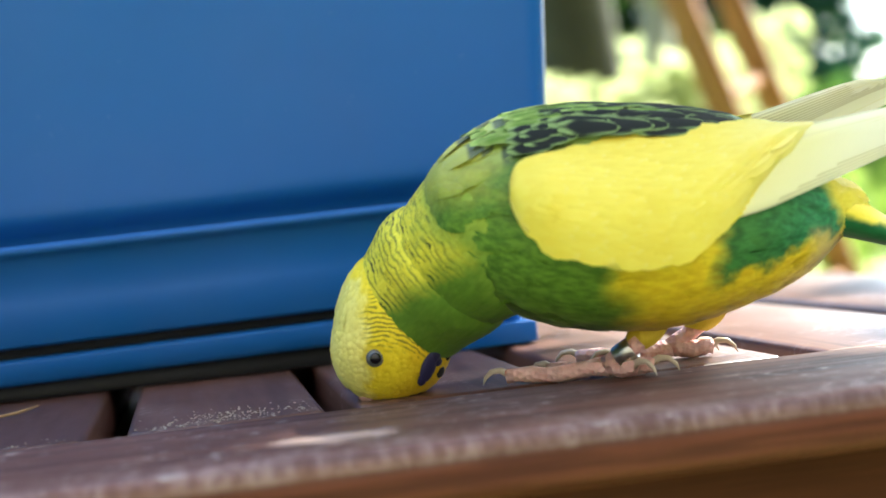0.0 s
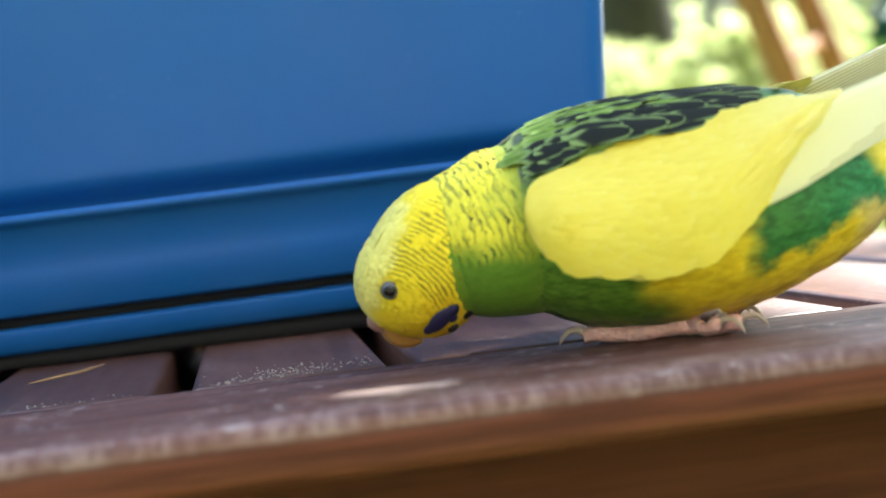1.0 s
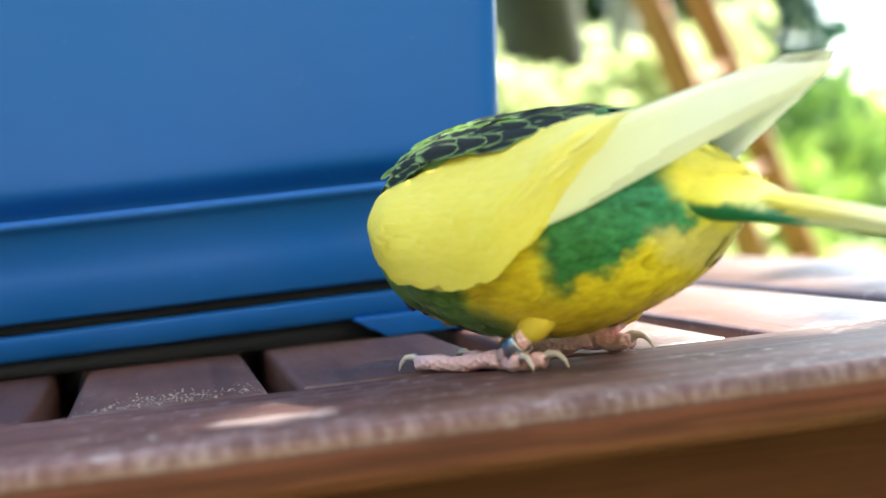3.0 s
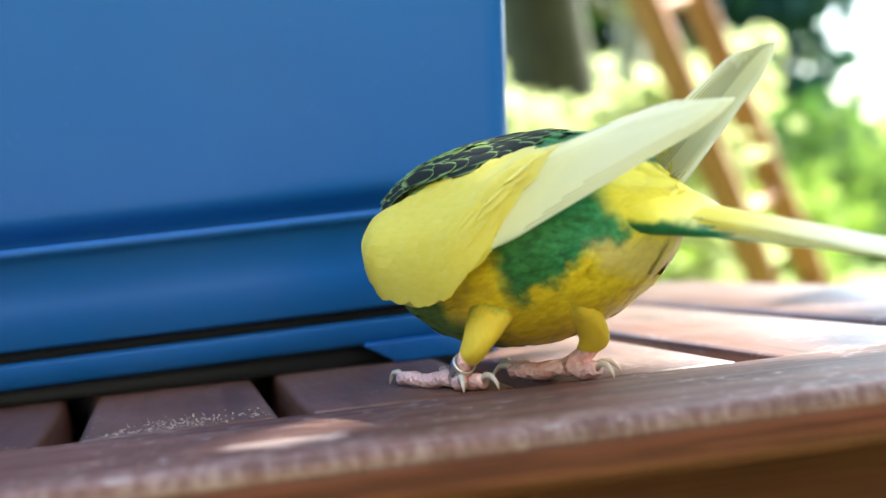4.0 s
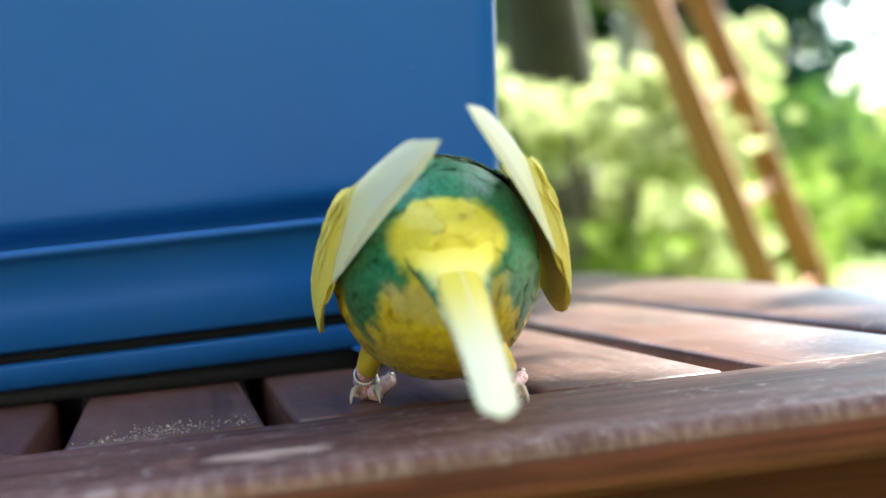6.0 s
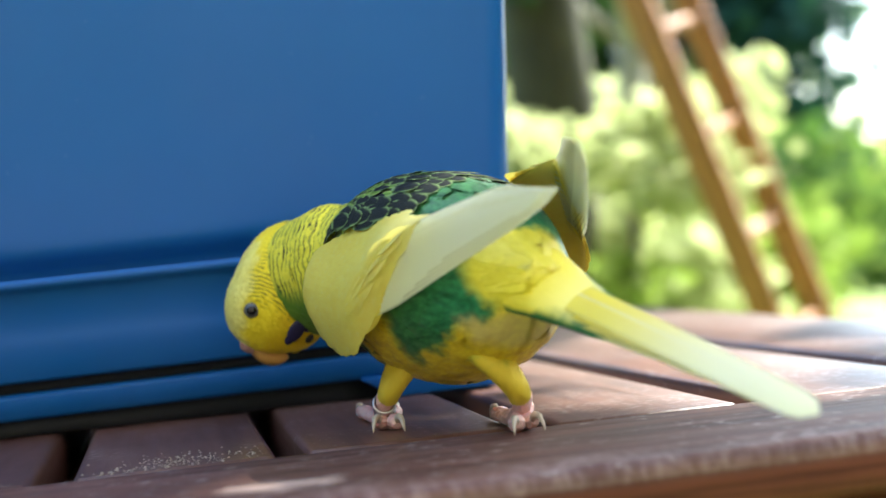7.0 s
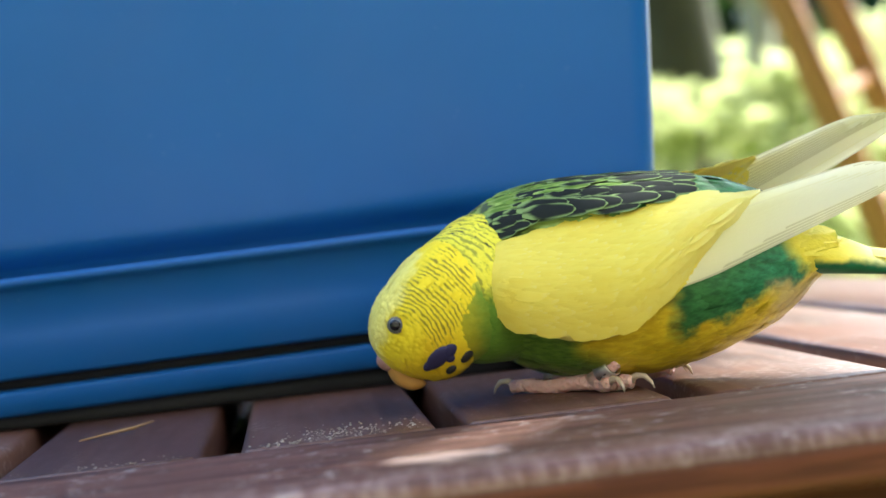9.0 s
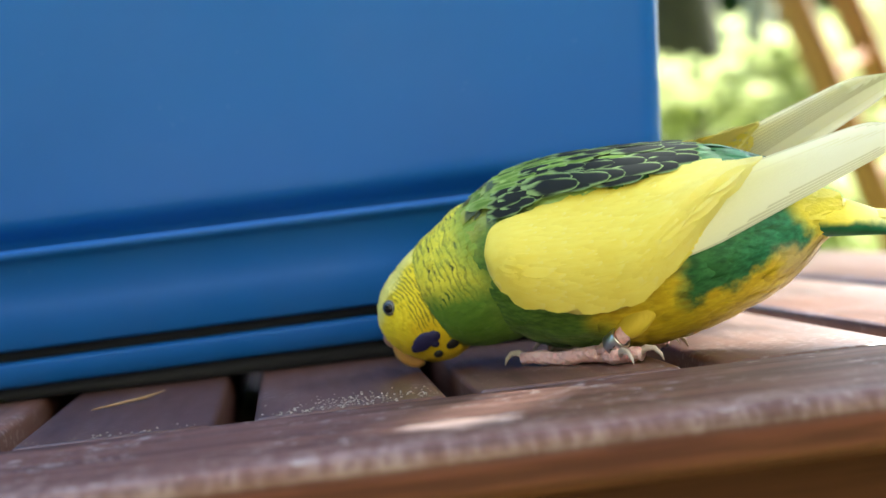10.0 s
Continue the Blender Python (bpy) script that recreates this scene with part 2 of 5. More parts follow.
def build_table():
    table = tagged(new("garden_table"), "weathered dark red-brown slatted wooden garden table", "table")
    table.location = (0, 0, 0)
    bm = block(bmesh.new(), LEFT, RIGHT, FRONT, -0.0012, TOP - 0.0140, TOP, 0.0035, 3)
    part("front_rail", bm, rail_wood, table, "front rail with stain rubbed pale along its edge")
    bm = block(bmesh.new(), LEFT, RIGHT, BACK - 0.075, BACK, TOP - 0.0185, TOP, 0.0035, 3)
    part("back_rail", bm, slat_wood, table)
    bm = block(bmesh.new(), 0.2545, RIGHT, 0.0, BACK - 0.0765, TOP - 0.0185, TOP, 0.003, 2)
    part("side_rail", bm, slat_wood, table)
    bm = block(bmesh.new(), LEFT, SLATS[0][0] - 0.010, 0.0, BACK - 0.0765, TOP - 0.0185, TOP, 0.003, 2)
    part("side_rail", bm, slat_wood, table)
    for a, b in SLATS:
        bm = block(bmesh.new(), a, b, 0.0, BACK - 0.0765, TOP - 0.0175, TOP + random.uniform(-0.0006, 0.0002), 0.0022, 3)
        part("slat", bm, slat_wood, table)
    for y0, y1 in ((FRONT + 0.030, FRONT + 0.050), (BACK - 0.030, BACK - 0.010)):
        bm = block(bmesh.new(), LEFT + 0.03, RIGHT - 0.03, y0, y1, TOP - 0.085, TOP - 0.0144, 0.002)
        part("apron", bm, apron_wood, table)
    bm = block(bmesh.new(), LEFT + 0.02, RIGHT - 0.02, 0.02, 0.33, TOP - 0.034, TOP - 0.0190, 0.002)
    part("underboard", bm, apron_wood, table)
    for x in (LEFT + 0.3, 0.10):
        bm = block(bmesh.new(), x, x + 0.03, FRONT + 0.031, BACK - 0.031, TOP - 0.07, TOP - 0.0345, 0.002)
        part("crossbar", bm, apron_wood, table)
    for x in (LEFT + 0.03, RIGHT - 0.075):
        for y in (FRONT + 0.032, BACK - 0.077):
            bm = block(bmesh.new(), x, x + 0.045, y, y + 0.045, 0.0, TOP - 0.0190, 0.003)
            part("leg", bm, leg_wood, table)


build_table()


# ---- blue box ----
def build_box():
    """Profile of the front, from the foot strip up; the right end flares a little."""
    box = tagged(new("metal_box"), "glossy blue enamelled metal box with a lipped base", "box")
    x0, x1, y0, y1 = -0.200, 0.1520, 0.1140, 0.300
    prof = [  # z over the table, offset of the front face
        (0.0040, 0.0050), (0.0046, 0.0042), (0.0052, 0.0038), (0.0112, 0.0014), (0.0118, 0.0016), (0.0125, 0.0026), (0.0127, 0.0060), (0.0160, 0.0060), (0.0162, 0.0005), (0.0167, -0.0004), (0.0172, -0.0008),
        (0.0300, -0.0008), (0.0440, -0.0006), (0.0452, -0.0022), (0.0460, -0.0034), (0.0472, -0.0040), (0.0484, -0.0034), (0.0489, -0.0020), (0.0490, 0.0170), (0.0500, 0.0168), (0.0515, 0.0158), (0.0530, 0.0142), (0.0545, 0.0124), (0.0560, 0.0110), (0.0575, 0.0103), (0.0590, 0.0100), (0.0620, 0.0100),
        (0.0800, 0.0104), (0.1100, 0.0110), (0.1500, 0.0125), (0.1900, 0.0160), (0.1960, 0.0200)]

    def ring(z, off):
        r = 0.010
        flare = 0.10 * max(0.0, z - 0.05)
        low = 0.018 if z < 0.0489 else 0.0
        a, b, c, d = x0 + off - flare, x1 - off * 0.3 + flare - low, y0 + off, y1 - off
        pts = []
        for cx, cy, s in ((b - r, c + r, -90), (b - r, d - r, 0), (a + r, d - r, 90), (a + r, c + r, 180)):
            for k in range(5):
                t = radians(s + 90 * k / 4)
                pts.append((cx + r * math.cos(t), cy + r * math.sin(t), z))
        return pts

    bm = bmesh.new()
    loft(bm, [ring(z, o) for z, o in prof if z <= 0.0489])
    part("base", bm, blue, box)
    bm = bmesh.new()
    loft(bm, [ring(z, o) for z, o in prof if z >= 0.0490])
    part("body", bm, blue, box)
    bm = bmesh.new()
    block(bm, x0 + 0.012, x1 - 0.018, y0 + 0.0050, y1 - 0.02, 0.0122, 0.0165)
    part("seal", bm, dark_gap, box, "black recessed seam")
    # black block added to paint the shade between base and tabletop
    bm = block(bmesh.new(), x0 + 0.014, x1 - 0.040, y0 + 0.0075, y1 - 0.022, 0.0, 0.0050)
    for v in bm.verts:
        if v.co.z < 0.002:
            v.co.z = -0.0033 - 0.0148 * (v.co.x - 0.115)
    part("base_shade", bm, dark_gap, box, "black block standing in for the shade under the base")
    for xa, xb, s in ((x1 - 0.053, x1 - 0.017, 1),):
        for ya, yb in ((y0 + 0.0012, y0 + 0.03), (y1 - 0.03, y1 - 0.002)):
            bm = block(bmesh.new(), xa, xb, ya, yb, -0.0032, 0.0045, 0.0008)
            inner = min(v.co.x for v in bm.verts) if s > 0 else max(v.co.x for v in bm.verts)
            for v in bm.verts:
                if v.co.z > 0 and abs(v.co.x - inner) < 0.002:
                    v.co.x -= 0.010 * s
            part("foot", bm, blue, box)
    box.matrix_basis = pose(0.115, 0, TOP + 0.0036, 0, -0.85, 0) @ Matrix.Translation((-0.115, 0, 0))  # settled on one side


build_box()


# ---- garden behind ----
def leaves(bm, centre, size, count, leaf, seed, lean=0.6):
    """Clumps of bent leaves inside an uneven volume."""
    rng = np.random.default_rng(seed)
    lobes = rng.normal(0, 0.42, (max(5, count // 90), 3))
    for _ in range(count):
        p = lobes[rng.integers(len(lobes))] + rng.normal(0, 0.20, 3)
        c = Vector((centre[0] + p[0] * size[0], centre[1] + p[1] * size[1], centre[2] + p[2] * size[2]))
        if c.z < 0.02:
            c.z = 0.02 + abs(c.z) * 0.2
        m = Matrix.Translation(c) @ Euler((rng.normal(0, lean), rng.normal(0, lean), rng.uniform(0, 6.28))).to_matrix().to_4x4()
        s = leaf * rng.uniform(0.6, 1.3)
        vs = [bm.verts.new(m @ Vector(q)) for q in ((0, -s, 0), (0.42 * s, 0, 0.12 * s), (0, s, -0.05 * s), (-0.42 * s, 0, 0.12 * s))]
        bm.faces.new(vs)


def shrub(name, label, centre, size, count, leaf, mat, seed):
    ob = tagged(new(name), label, "shrub")
    ob.location = (centre[0], centre[1], 0)
    bm = bmesh.new()
    rng = np.random.default_rng(seed + 5)
    for _ in range(5):
        a = rng.uniform(0, 6.28)
        q = Vector((math.cos(a) * size[0] * 0.35, math.sin(a) * size[1] * 0.35, centre[2] + size[2] * 0.3))
        tube(bm, [(0.02 * math.cos(a), 0.02 * math.sin(a), -0.02), q * 0.5 + Vector((0.03, 0, 0)), q], [0.025, 0.016, 0.006], 6)
    part("stem", bm, bark, ob)
    bm = bmesh.new()
    leaves(bm, (0, 0, centre[2]), size, count, leaf, seed)
    part("crown", bm, mat, ob, smooth=False)
    return ob


def tree(name, label, base, height, radius, crown, count, leaf, mat, bark_mat, seed, lean=(0, 0)):
    ob = tagged(new(name), label, "tree")
    ob.location = (base[0], base[1], 0)
    rng = np.random.default_rng(seed)
    pts = [Vector((lean[0] * k / 6 + rng.normal(0, radius * 0.25), lean[1] * k / 6 + rng.normal(0, radius * 0.25), -0.05 + height * k / 6)) for k in range(7)]
    bm = bmesh.new()
    tube(bm, pts, [radius * (1.25 - 0.9 * k / 6) for k in range(7)], 14)
    for _ in range(7):
        k = rng.integers(2, 6)
        a = rng.uniform(0, 6.28)
        q = pts[k] + Vector((math.cos(a), math.sin(a), 0.7)) * crown[0] * 0.55
        tube(bm, [pts[k], pts[k].lerp(q, 0.5) + Vector((0, 0, 0.1)), q], [radius * 0.4, radius * 0.25, radius * 0.08], 8)
    part("trunk", bm, bark_mat, ob)
    bm = bmesh.new()
    leaves(bm, (lean[0], lean[1], crown[2]), (crown[0], crown[0], crown[1]), count, leaf, seed + 1)
    part("crown", bm, mat, ob, smooth=False)
    return ob


EYE = Vector((0.025, -0.365, 0.785))


def out_there(azimuth, distance):
    """Ground place at an azimuth (degrees from +y towards +x) and distance from the table's front."""
    a = radians(azimuth)
    return EYE.x + distance * math.sin(a), EYE.y + distance * math.cos(a)


def build_ladder():
    ladder = tagged(new("wooden_ladder"), "orange-brown wooden ladder leaning into a tree", "ladder")
    foot = Vector((1.630, 2.90, 0.0))
    axis = Vector((-0.330, 0.0, 1.0)).normalized()
    side = Vector((0.240, 0.25, 0.0))
    side = side - axis * side.dot(axis)
    wide = axis.cross(side).normalized()
    s = side.normalized()
    for k in (0, 1):
        bm = bmesh.new()
        base = foot + side * k
        rings = []
        for h in (-0.02, 3.2):
            c = base + axis * h
            rings.append([c + s * (0.021 * a) + wide * (0.036 * b) for a, b in ((-1, -1), (1, -1), (1, 1), (-1, 1))])
        loft(bm, rings)
        bmesh.ops.bevel(bm, geom=list(bm.edges), offset=0.006, segments=2, affect="EDGES")
        part("ladder_rail", bm, ladder_wood, ladder)
    for k in range(11):
        c = foot + axis * (0.242 + 0.272 * k)
        bm = bmesh.new()
        tube(bm, [c, c + side * 0.5, c + side], [0.016, 0.018, 0.016], 10)
        part("rung", bm, ladder_wood, ladder)


build_ladder()


def build_garden():
    x, y = out_there(15.9, 4.6)
    tree("tree", "old tree with dark ivy-clad trunk and drooping foliage", (x, y), 3.6, 0.150, (0.55, 0.9, 2.6), 1500, 0.09, leaf_dark, dark_bark, 21)
    x, y = out_there(18.2, 5.2)
    tree("tree", "slender tree with pale sunlit trunk", (x, y), 4.5, 0.055, (0.9, 0.8, 4.0), 900, 0.08, leaf_mid, pale_bark, 22, (0.25, 0.1))
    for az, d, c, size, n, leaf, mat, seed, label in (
            (15.5, 4.2, 0.55, (0.5, 0.5, 0.22), 700, 0.06, leaf_sunlit, 31, "light green sunlit shrub"),
            (15.2, 4.0, 1.02, (0.42, 0.4, 0.13), 420, 0.07, leaf_sun_pale, 54, "garden shrub with sunlit glare painted pale into its leaves"),
            (17.0, 4.3, 0.95, (0.45, 0.4, 0.22), 420, 0.07, leaf_sun_pale, 55, "garden shrub with sunlit glare painted pale into its leaves"),
            (18.5, 5.0, 0.70, (0.5, 0.5, 0.24), 700, 0.07, leaf_sun_pale, 32, "garden shrub with sunlit glare painted pale into its leaves"),
            (21.0, 6.5, 0.65, (0.7, 0.7, 0.40), 900, 0.08, leaf_sunlit, 33, "light green sunlit shrub"),
            (17.4, 6.2, 1.35, (0.55, 0.5, 0.30), 700, 0.07, leaf_sun_pale, 51, "garden shrub with sunlit glare painted pale into its leaves"),
            (19.6, 6.8, 1.15, (0.50, 0.5, 0.40), 600, 0.07, leaf_sun_pale, 52, "garden shrub with sunlit glare painted pale into its leaves"),
            (18.6, 6.0, 0.72, (0.55, 0.5, 0.16), 500, 0.07, leaf_sun_pale, 53, "garden shrub with sunlit glare painted pale into its leaves"),
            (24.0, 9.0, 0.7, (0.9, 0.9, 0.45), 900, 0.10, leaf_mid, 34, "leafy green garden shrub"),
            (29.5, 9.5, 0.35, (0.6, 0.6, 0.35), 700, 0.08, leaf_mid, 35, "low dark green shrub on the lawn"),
            (27.0, 17.0, 1.1, (2.2, 1.2, 0.7), 1500, 0.16, leaf_sunlit, 36, "sunlit yellow-green hedge bush"),
            (31.0, 19.0, 1.2, (2.6, 1.2, 0.8), 1500, 0.16, leaf_sunlit, 37, "sunlit yellow-green hedge bush"),
            (35.0, 18.0, 1.2, (2.6, 1.2, 0.8), 1200, 0.16, leaf_sunlit, 38, "sunlit yellow-green hedge bush")):
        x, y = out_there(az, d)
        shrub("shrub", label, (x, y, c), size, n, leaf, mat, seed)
    for az, d, h, w, n, mat, seed in ((22.7, 15.0, 7.4, 1.15, 9000, leaf_conifer, 41), (20.0, 19.0, 8.0, 2.2, 3000, leaf_mid, 42), (15.5, 16.0, 7.0, 2.4, 3000, leaf_mid, 43),
                                      (10.0, 14.0, 7.0, 2.6, 2500, leaf_mid, 44), (2.0, 13.0, 7.0, 2.6, 2500, leaf_mid, 45), (-8.0, 14.0, 7.0, 2.6, 2500, leaf_mid, 46)):
        x, y = out_there(az, d)
        tree("tree", "tall dense dark green tree at the garden's end", (x, y), h, 0.2, (w, h * 0.42, h * 0.55), n, 0.22, mat, bark, seed)

    # hedge that closes the garden behind the viewer
    for k, az in enumerate(range(52, 344, 14)):
        if 118 < az < 242:
            continue
        x, y = out_there(az, 4.2 + 1.0 * (k % 2))
        shrub("hedge", "tall dense dark green garden hedge", (x, y, 1.7), (1.5, 1.5, 1.3), 1100, 0.17, leaf_dark, 60 + k)["category"] = "hedge"



def build_bounce_wall():
    """An unseen plastered wall added behind the viewer, facing the sun, to bounce light."""
    m = Mat("brown_plaster", 0.9)
    m.color(m.mix(m.noise(2.5, 5), (0.33, 0.29, 0.25), (0.42, 0.37, 0.32)))
    m.bump(m.noise(160, 4), 0.4, 0.004)
    bm = block(bmesh.new(), -5.5, 5.5, -3.4, -3.15, -0.1, 5.2, 0.01)
    tagged(part("wall_bounce", bm, m), "unseen plain grey-brown plastered wall added to bounce sunlight", "wall", kind="structure")


build_garden()


def build_shade_tree():
    """The tree over the table: its leaves keep the sun off all but a few patches of the tabletop."""
    rng = np.random.default_rng(77)
    ob = tagged(new("tree"), "broad leafy tree whose crown shades the garden table", "tree")
    ob.location = (-1.4, -2.2, 0)
    bm = bmesh.new()
    tube(bm, [(0, 0, -0.05), (0.05, 0.05, 1.0), (0.25, 0.3, 2.0), (0.9, 1.2, 2.7), (2.2, 2.4, 3.0), (3.0, 3.2, 3.1)], [0.17, 0.14, 0.12, 0.08, 0.05, 0.02], 14)
    tube(bm, [(0.25, 0.3, 2.0), (1.4, 0.6, 2.6), (2.8, 1.2, 3.0)], [0.10, 0.06, 0.02], 10)
    part("trunk", bm, bark, ob)
    bm = bmesh.new()
    # openings between the leaves, where they fall on the tabletop
    lit = [(0.174, 0.110, 0.032, 0.080), (0.205, 0.170, 0.034, 0.080), (0.184, 0.060, 0.026, 0.040), (0.31, 0.36, 0.05, 0.08), (0.26, 0.28, 0.030, 0.04), (0.175, 0.215, 0.03, 0.04), (0.245, 0.14, 0.020, 0.03)]
    n = 0
    while n < 27000:
        gx, gy = rng.uniform(-1.7, 1.3), rng.uniform(-1.3, 1.6)
        h = rng.uniform(1.5, 2.3)
        s = rng.uniform(0.035, 0.06)
        n += 1
        edge = math.hypot((gx + 0.2) / 1.35, (gy - 0.12) / 1.3)
        if edge > 0.86 + 0.14 * noise.noise(Vector((gx * 2.2, gy * 2.2, 5.0))) + 0.10 * noise.noise(Vector((gx * 6, gy * 6, 9.0))):
            continue
        if any(((gx - a) / (c + s * 0.9)) ** 2 + ((gy - b) / (d + s * 0.9)) ** 2 < 1 for a, b, c, d in lit):
            continue
        if ((gx - 0.114) / 0.066) ** 2 + ((gy + 0.004) / 0.042) ** 2 < 1 and rng.uniform() < 0.84:
            continue
        p = Vector((gx, gy, TOP)) + SUN * (h / SUN.z) - ob.location
        m = Matrix.Translation(p) @ Euler((rng.normal(0, 0.4), rng.normal(0, 0.4), rng.uniform(0, 6.28))).to_matrix().to_4x4()
        bm.faces.new([bm.verts.new(m @ Vector(q)) for q in ((0, -s, 0), (0.6 * s, 0, 0.1 * s), (0, s, 0), (-0.6 * s, 0, 0.1 * s))])
    part("crown", bm, leaf_mid, ob, smooth=False)


build_shade_tree()
build_bounce_wall()


# ---- budgerigar: materials ----
def down(m, scale=(260, 900, 900), strength=0.35):
    """Soft hair-like relief of small feathers, lying along the body."""
    h = m.noise(1.0, 3, m.scaled(scale))
    return m.bump(h, 0.6 * strength, 0.0008)


def body_plumage():
    m = Mat("body_plumage", 0.48, spec=0.45)
    x, y, z = m.xyz()
    n = m.math("SUBTRACT", m.noise(120, 4), 0.5)
    fine = m.noise(1.0, 4, m.scaled((220, 700, 700)))
    xx = m.math("ADD", x, m.mul(n, 0.012))
    zz = m.math("ADD", z, m.mul(n, 0.010))
    green = m.mix(m.step(fine, 0.3, 0.7), (0.055, 0.140, 0.008), (0.150, 0.280, 0.028))
    teal = m.mix(m.step(fine, 0.3, 0.7), (0.007, 0.098, 0.036), (0.032, 0.225, 0.092))
    flank_green = m.mix(m.step(fine, 0.3, 0.7), (0.012, 0.085, 0.016), (0.045, 0.190, 0.045))
    c = m.mix(m.step(xx, 0.004, -0.020), green, m.mix(m.step(xx, -0.030, -0.050), flank_green, teal))
    yellow = m.mix(m.step(fine, 0.3, 0.7), (0.68, 0.47, 0.006), (0.85, 0.66, 0.02))
    # belly behind the breast, its edge rising towards the vent; a green streak runs down over the thigh
    edge = m.math("ADD", zz, m.mul(m.math("ADD", xx, 0.030), 0.42))
    edge = m.math("ADD", edge, m.mul(m.math("SUBTRACT", m.math("ABSOLUTE", y), 0.012), 0.22))
    belly = m.mul(m.step(edge, -0.0148, -0.0190), m.step(xx, -0.020, -0.027))
    flank = m.mul(m.step(zz, -0.004, -0.010), m.step(xx, 0.007, -0.001), m.step(xx, -0.026, -0.018))
    c = m.mix(m.math("MAXIMUM", belly, m.mul(flank, m.step(zz, -0.0285, -0.0225))), c, yellow)
    under = m.mul(m.step(zz, -0.020, -0.0245), m.step(xx, 0.002, -0.010))
    c = m.mix(under, c, yellow)
    ry, rz = m.math("DIVIDE", y, 0.0135), m.math("DIVIDE", m.math("SUBTRACT", zz, 0.0030), 0.0095)
    round_ = m.math("ADD", m.mul(ry, ry), m.mul(rz, rz))
    rump = m.mul(m.step(xx, -0.045, -0.052), m.step(round_, 1.25, 0.70))
    c = m.mix(rump, c, m.mix(fine, (0.66, 0.54, 0.012), (0.84, 0.72, 0.08)))
    vent = m.mul(m.step(xx, -0.046, -0.052), m.step(zz, -0.004, -0.009), m.step(zz, -0.020, -0.014))
    c = m.mix(m.mul(vent, 0.6), c, (0.50, 0.42, 0.24))
    mantle = m.mul(m.step(xx, -0.012, 0.002), m.step(zz, 0.004, 0.010))
    c = m.mix(mantle, c, m.mix(fine, (0.20, 0.32, 0.06), (0.40, 0.52, 0.15)))
    u, v, _ = m.uv()
    band = m.mul(m.step(v, 0.42, 0.55), m.step(v, 0.92, 0.80))
    c = m.mix(m.mul(m.step(xx, 0.026, 0.038), m.step(zz, -0.008, 0.004), 0.8), c, (0.46, 0.44, 0.04))
    c = m.mix(m.mul(band, m.step(xx, 0.010, 0.018), m.step(zz, 0.003, 0.009), 0.85), c, (0.025, 0.035, 0.012))
    c = m.mix(m.mul(m.step(v, 0.55, 0.1), 0.16), c, m.mix(0.5, c, (0.02, 0.05, 0.01)))
    m.color(c)
    m.b.inputs["Sheen Weight"].default_value = 0.04
    return down(m)


def neck_plumage(name, ahead):
    m = Mat(name, 0.65, spec=0.25)
    x, y, z = m.xyz()
    x = m.math("ADD", x, ahead)
    n = m.math("SUBTRACT", m.noise(150, 4), 0.5)
    zz = m.math("ADD", z, m.mul(n, 0.012))
    xx = m.math("ADD", x, m.mul(n, 0.010))
    fine = m.noise(1.0, 4, m.scaled((220, 700, 700)))
    yellow = m.mix(fine, (0.66, 0.57, 0.02), (0.84, 0.76, 0.07))
    u, v, _ = m.uv()
    r = m.noise(300, 2)
    band = m.mul(m.step(v, 0.60, 0.70), m.step(v, 0.97, 0.88), m.step(r, 0.45, 0.54), m.step(xx, 0.002, 0.012))
    wavy = m.math("SINE", m.math("ADD", m.mul(x, 2 * math.pi / 0.0019), m.mul(m.math("SUBTRACT", m.noise(170, 3), 0.5), 16.0)))
    dash = m.mul(m.step(wavy, 0.0, 0.9), m.step(m.noise(230, 3), 0.36, 0.52), m.step(zz, -0.010, -0.004), m.step(xx, 0.004, 0.014))
    fleck = m.mul(m.step(wavy, 0.1, 0.6), m.step(m.noise(170, 2), 0.58, 0.66), m.step(zz, -0.008, -0.002), m.step(xx, 0.004, 0.014))
    c = m.mix(m.mul(m.math("MAXIMUM", m.mul(band, 0.6), dash), 0.72), yellow, (0.15, 0.17, 0.025))
    c = m.mix(m.mul(fleck, 0.9), c, (0.025, 0.030, 0.010))
    c = m.mix(m.mul(m.step(m.noise(60, 3), 0.45, 0.65), m.step(xx, 0.026, 0.012), 0.5), c, (0.30, 0.38, 0.04))
    green = m.mix(fine, (0.065, 0.165, 0.010), (0.165, 0.30, 0.030))
    low = m.step(m.math("ADD", zz, m.mul(m.math("SUBTRACT", xx, 0.018), -0.30)), 0.003, -0.006)
    c = m.mix(low, c, m.mix(m.step(xx, 0.038, 0.054), green, (0.56, 0.45, 0.012)))
    c = m.mix(m.mul(m.step(xx, 0.017, 0.004), 0.88, m.math("SUBTRACT", 1.0, m.mul(dash, 0.8))), c, m.mix(fine, (0.13, 0.25, 0.022), (0.28, 0.40, 0.07)))
    m.color(c)
    m.b.inputs["Sheen Weight"].default_value = 0.04
    return down(m, (260, 800, 800), 0.6)


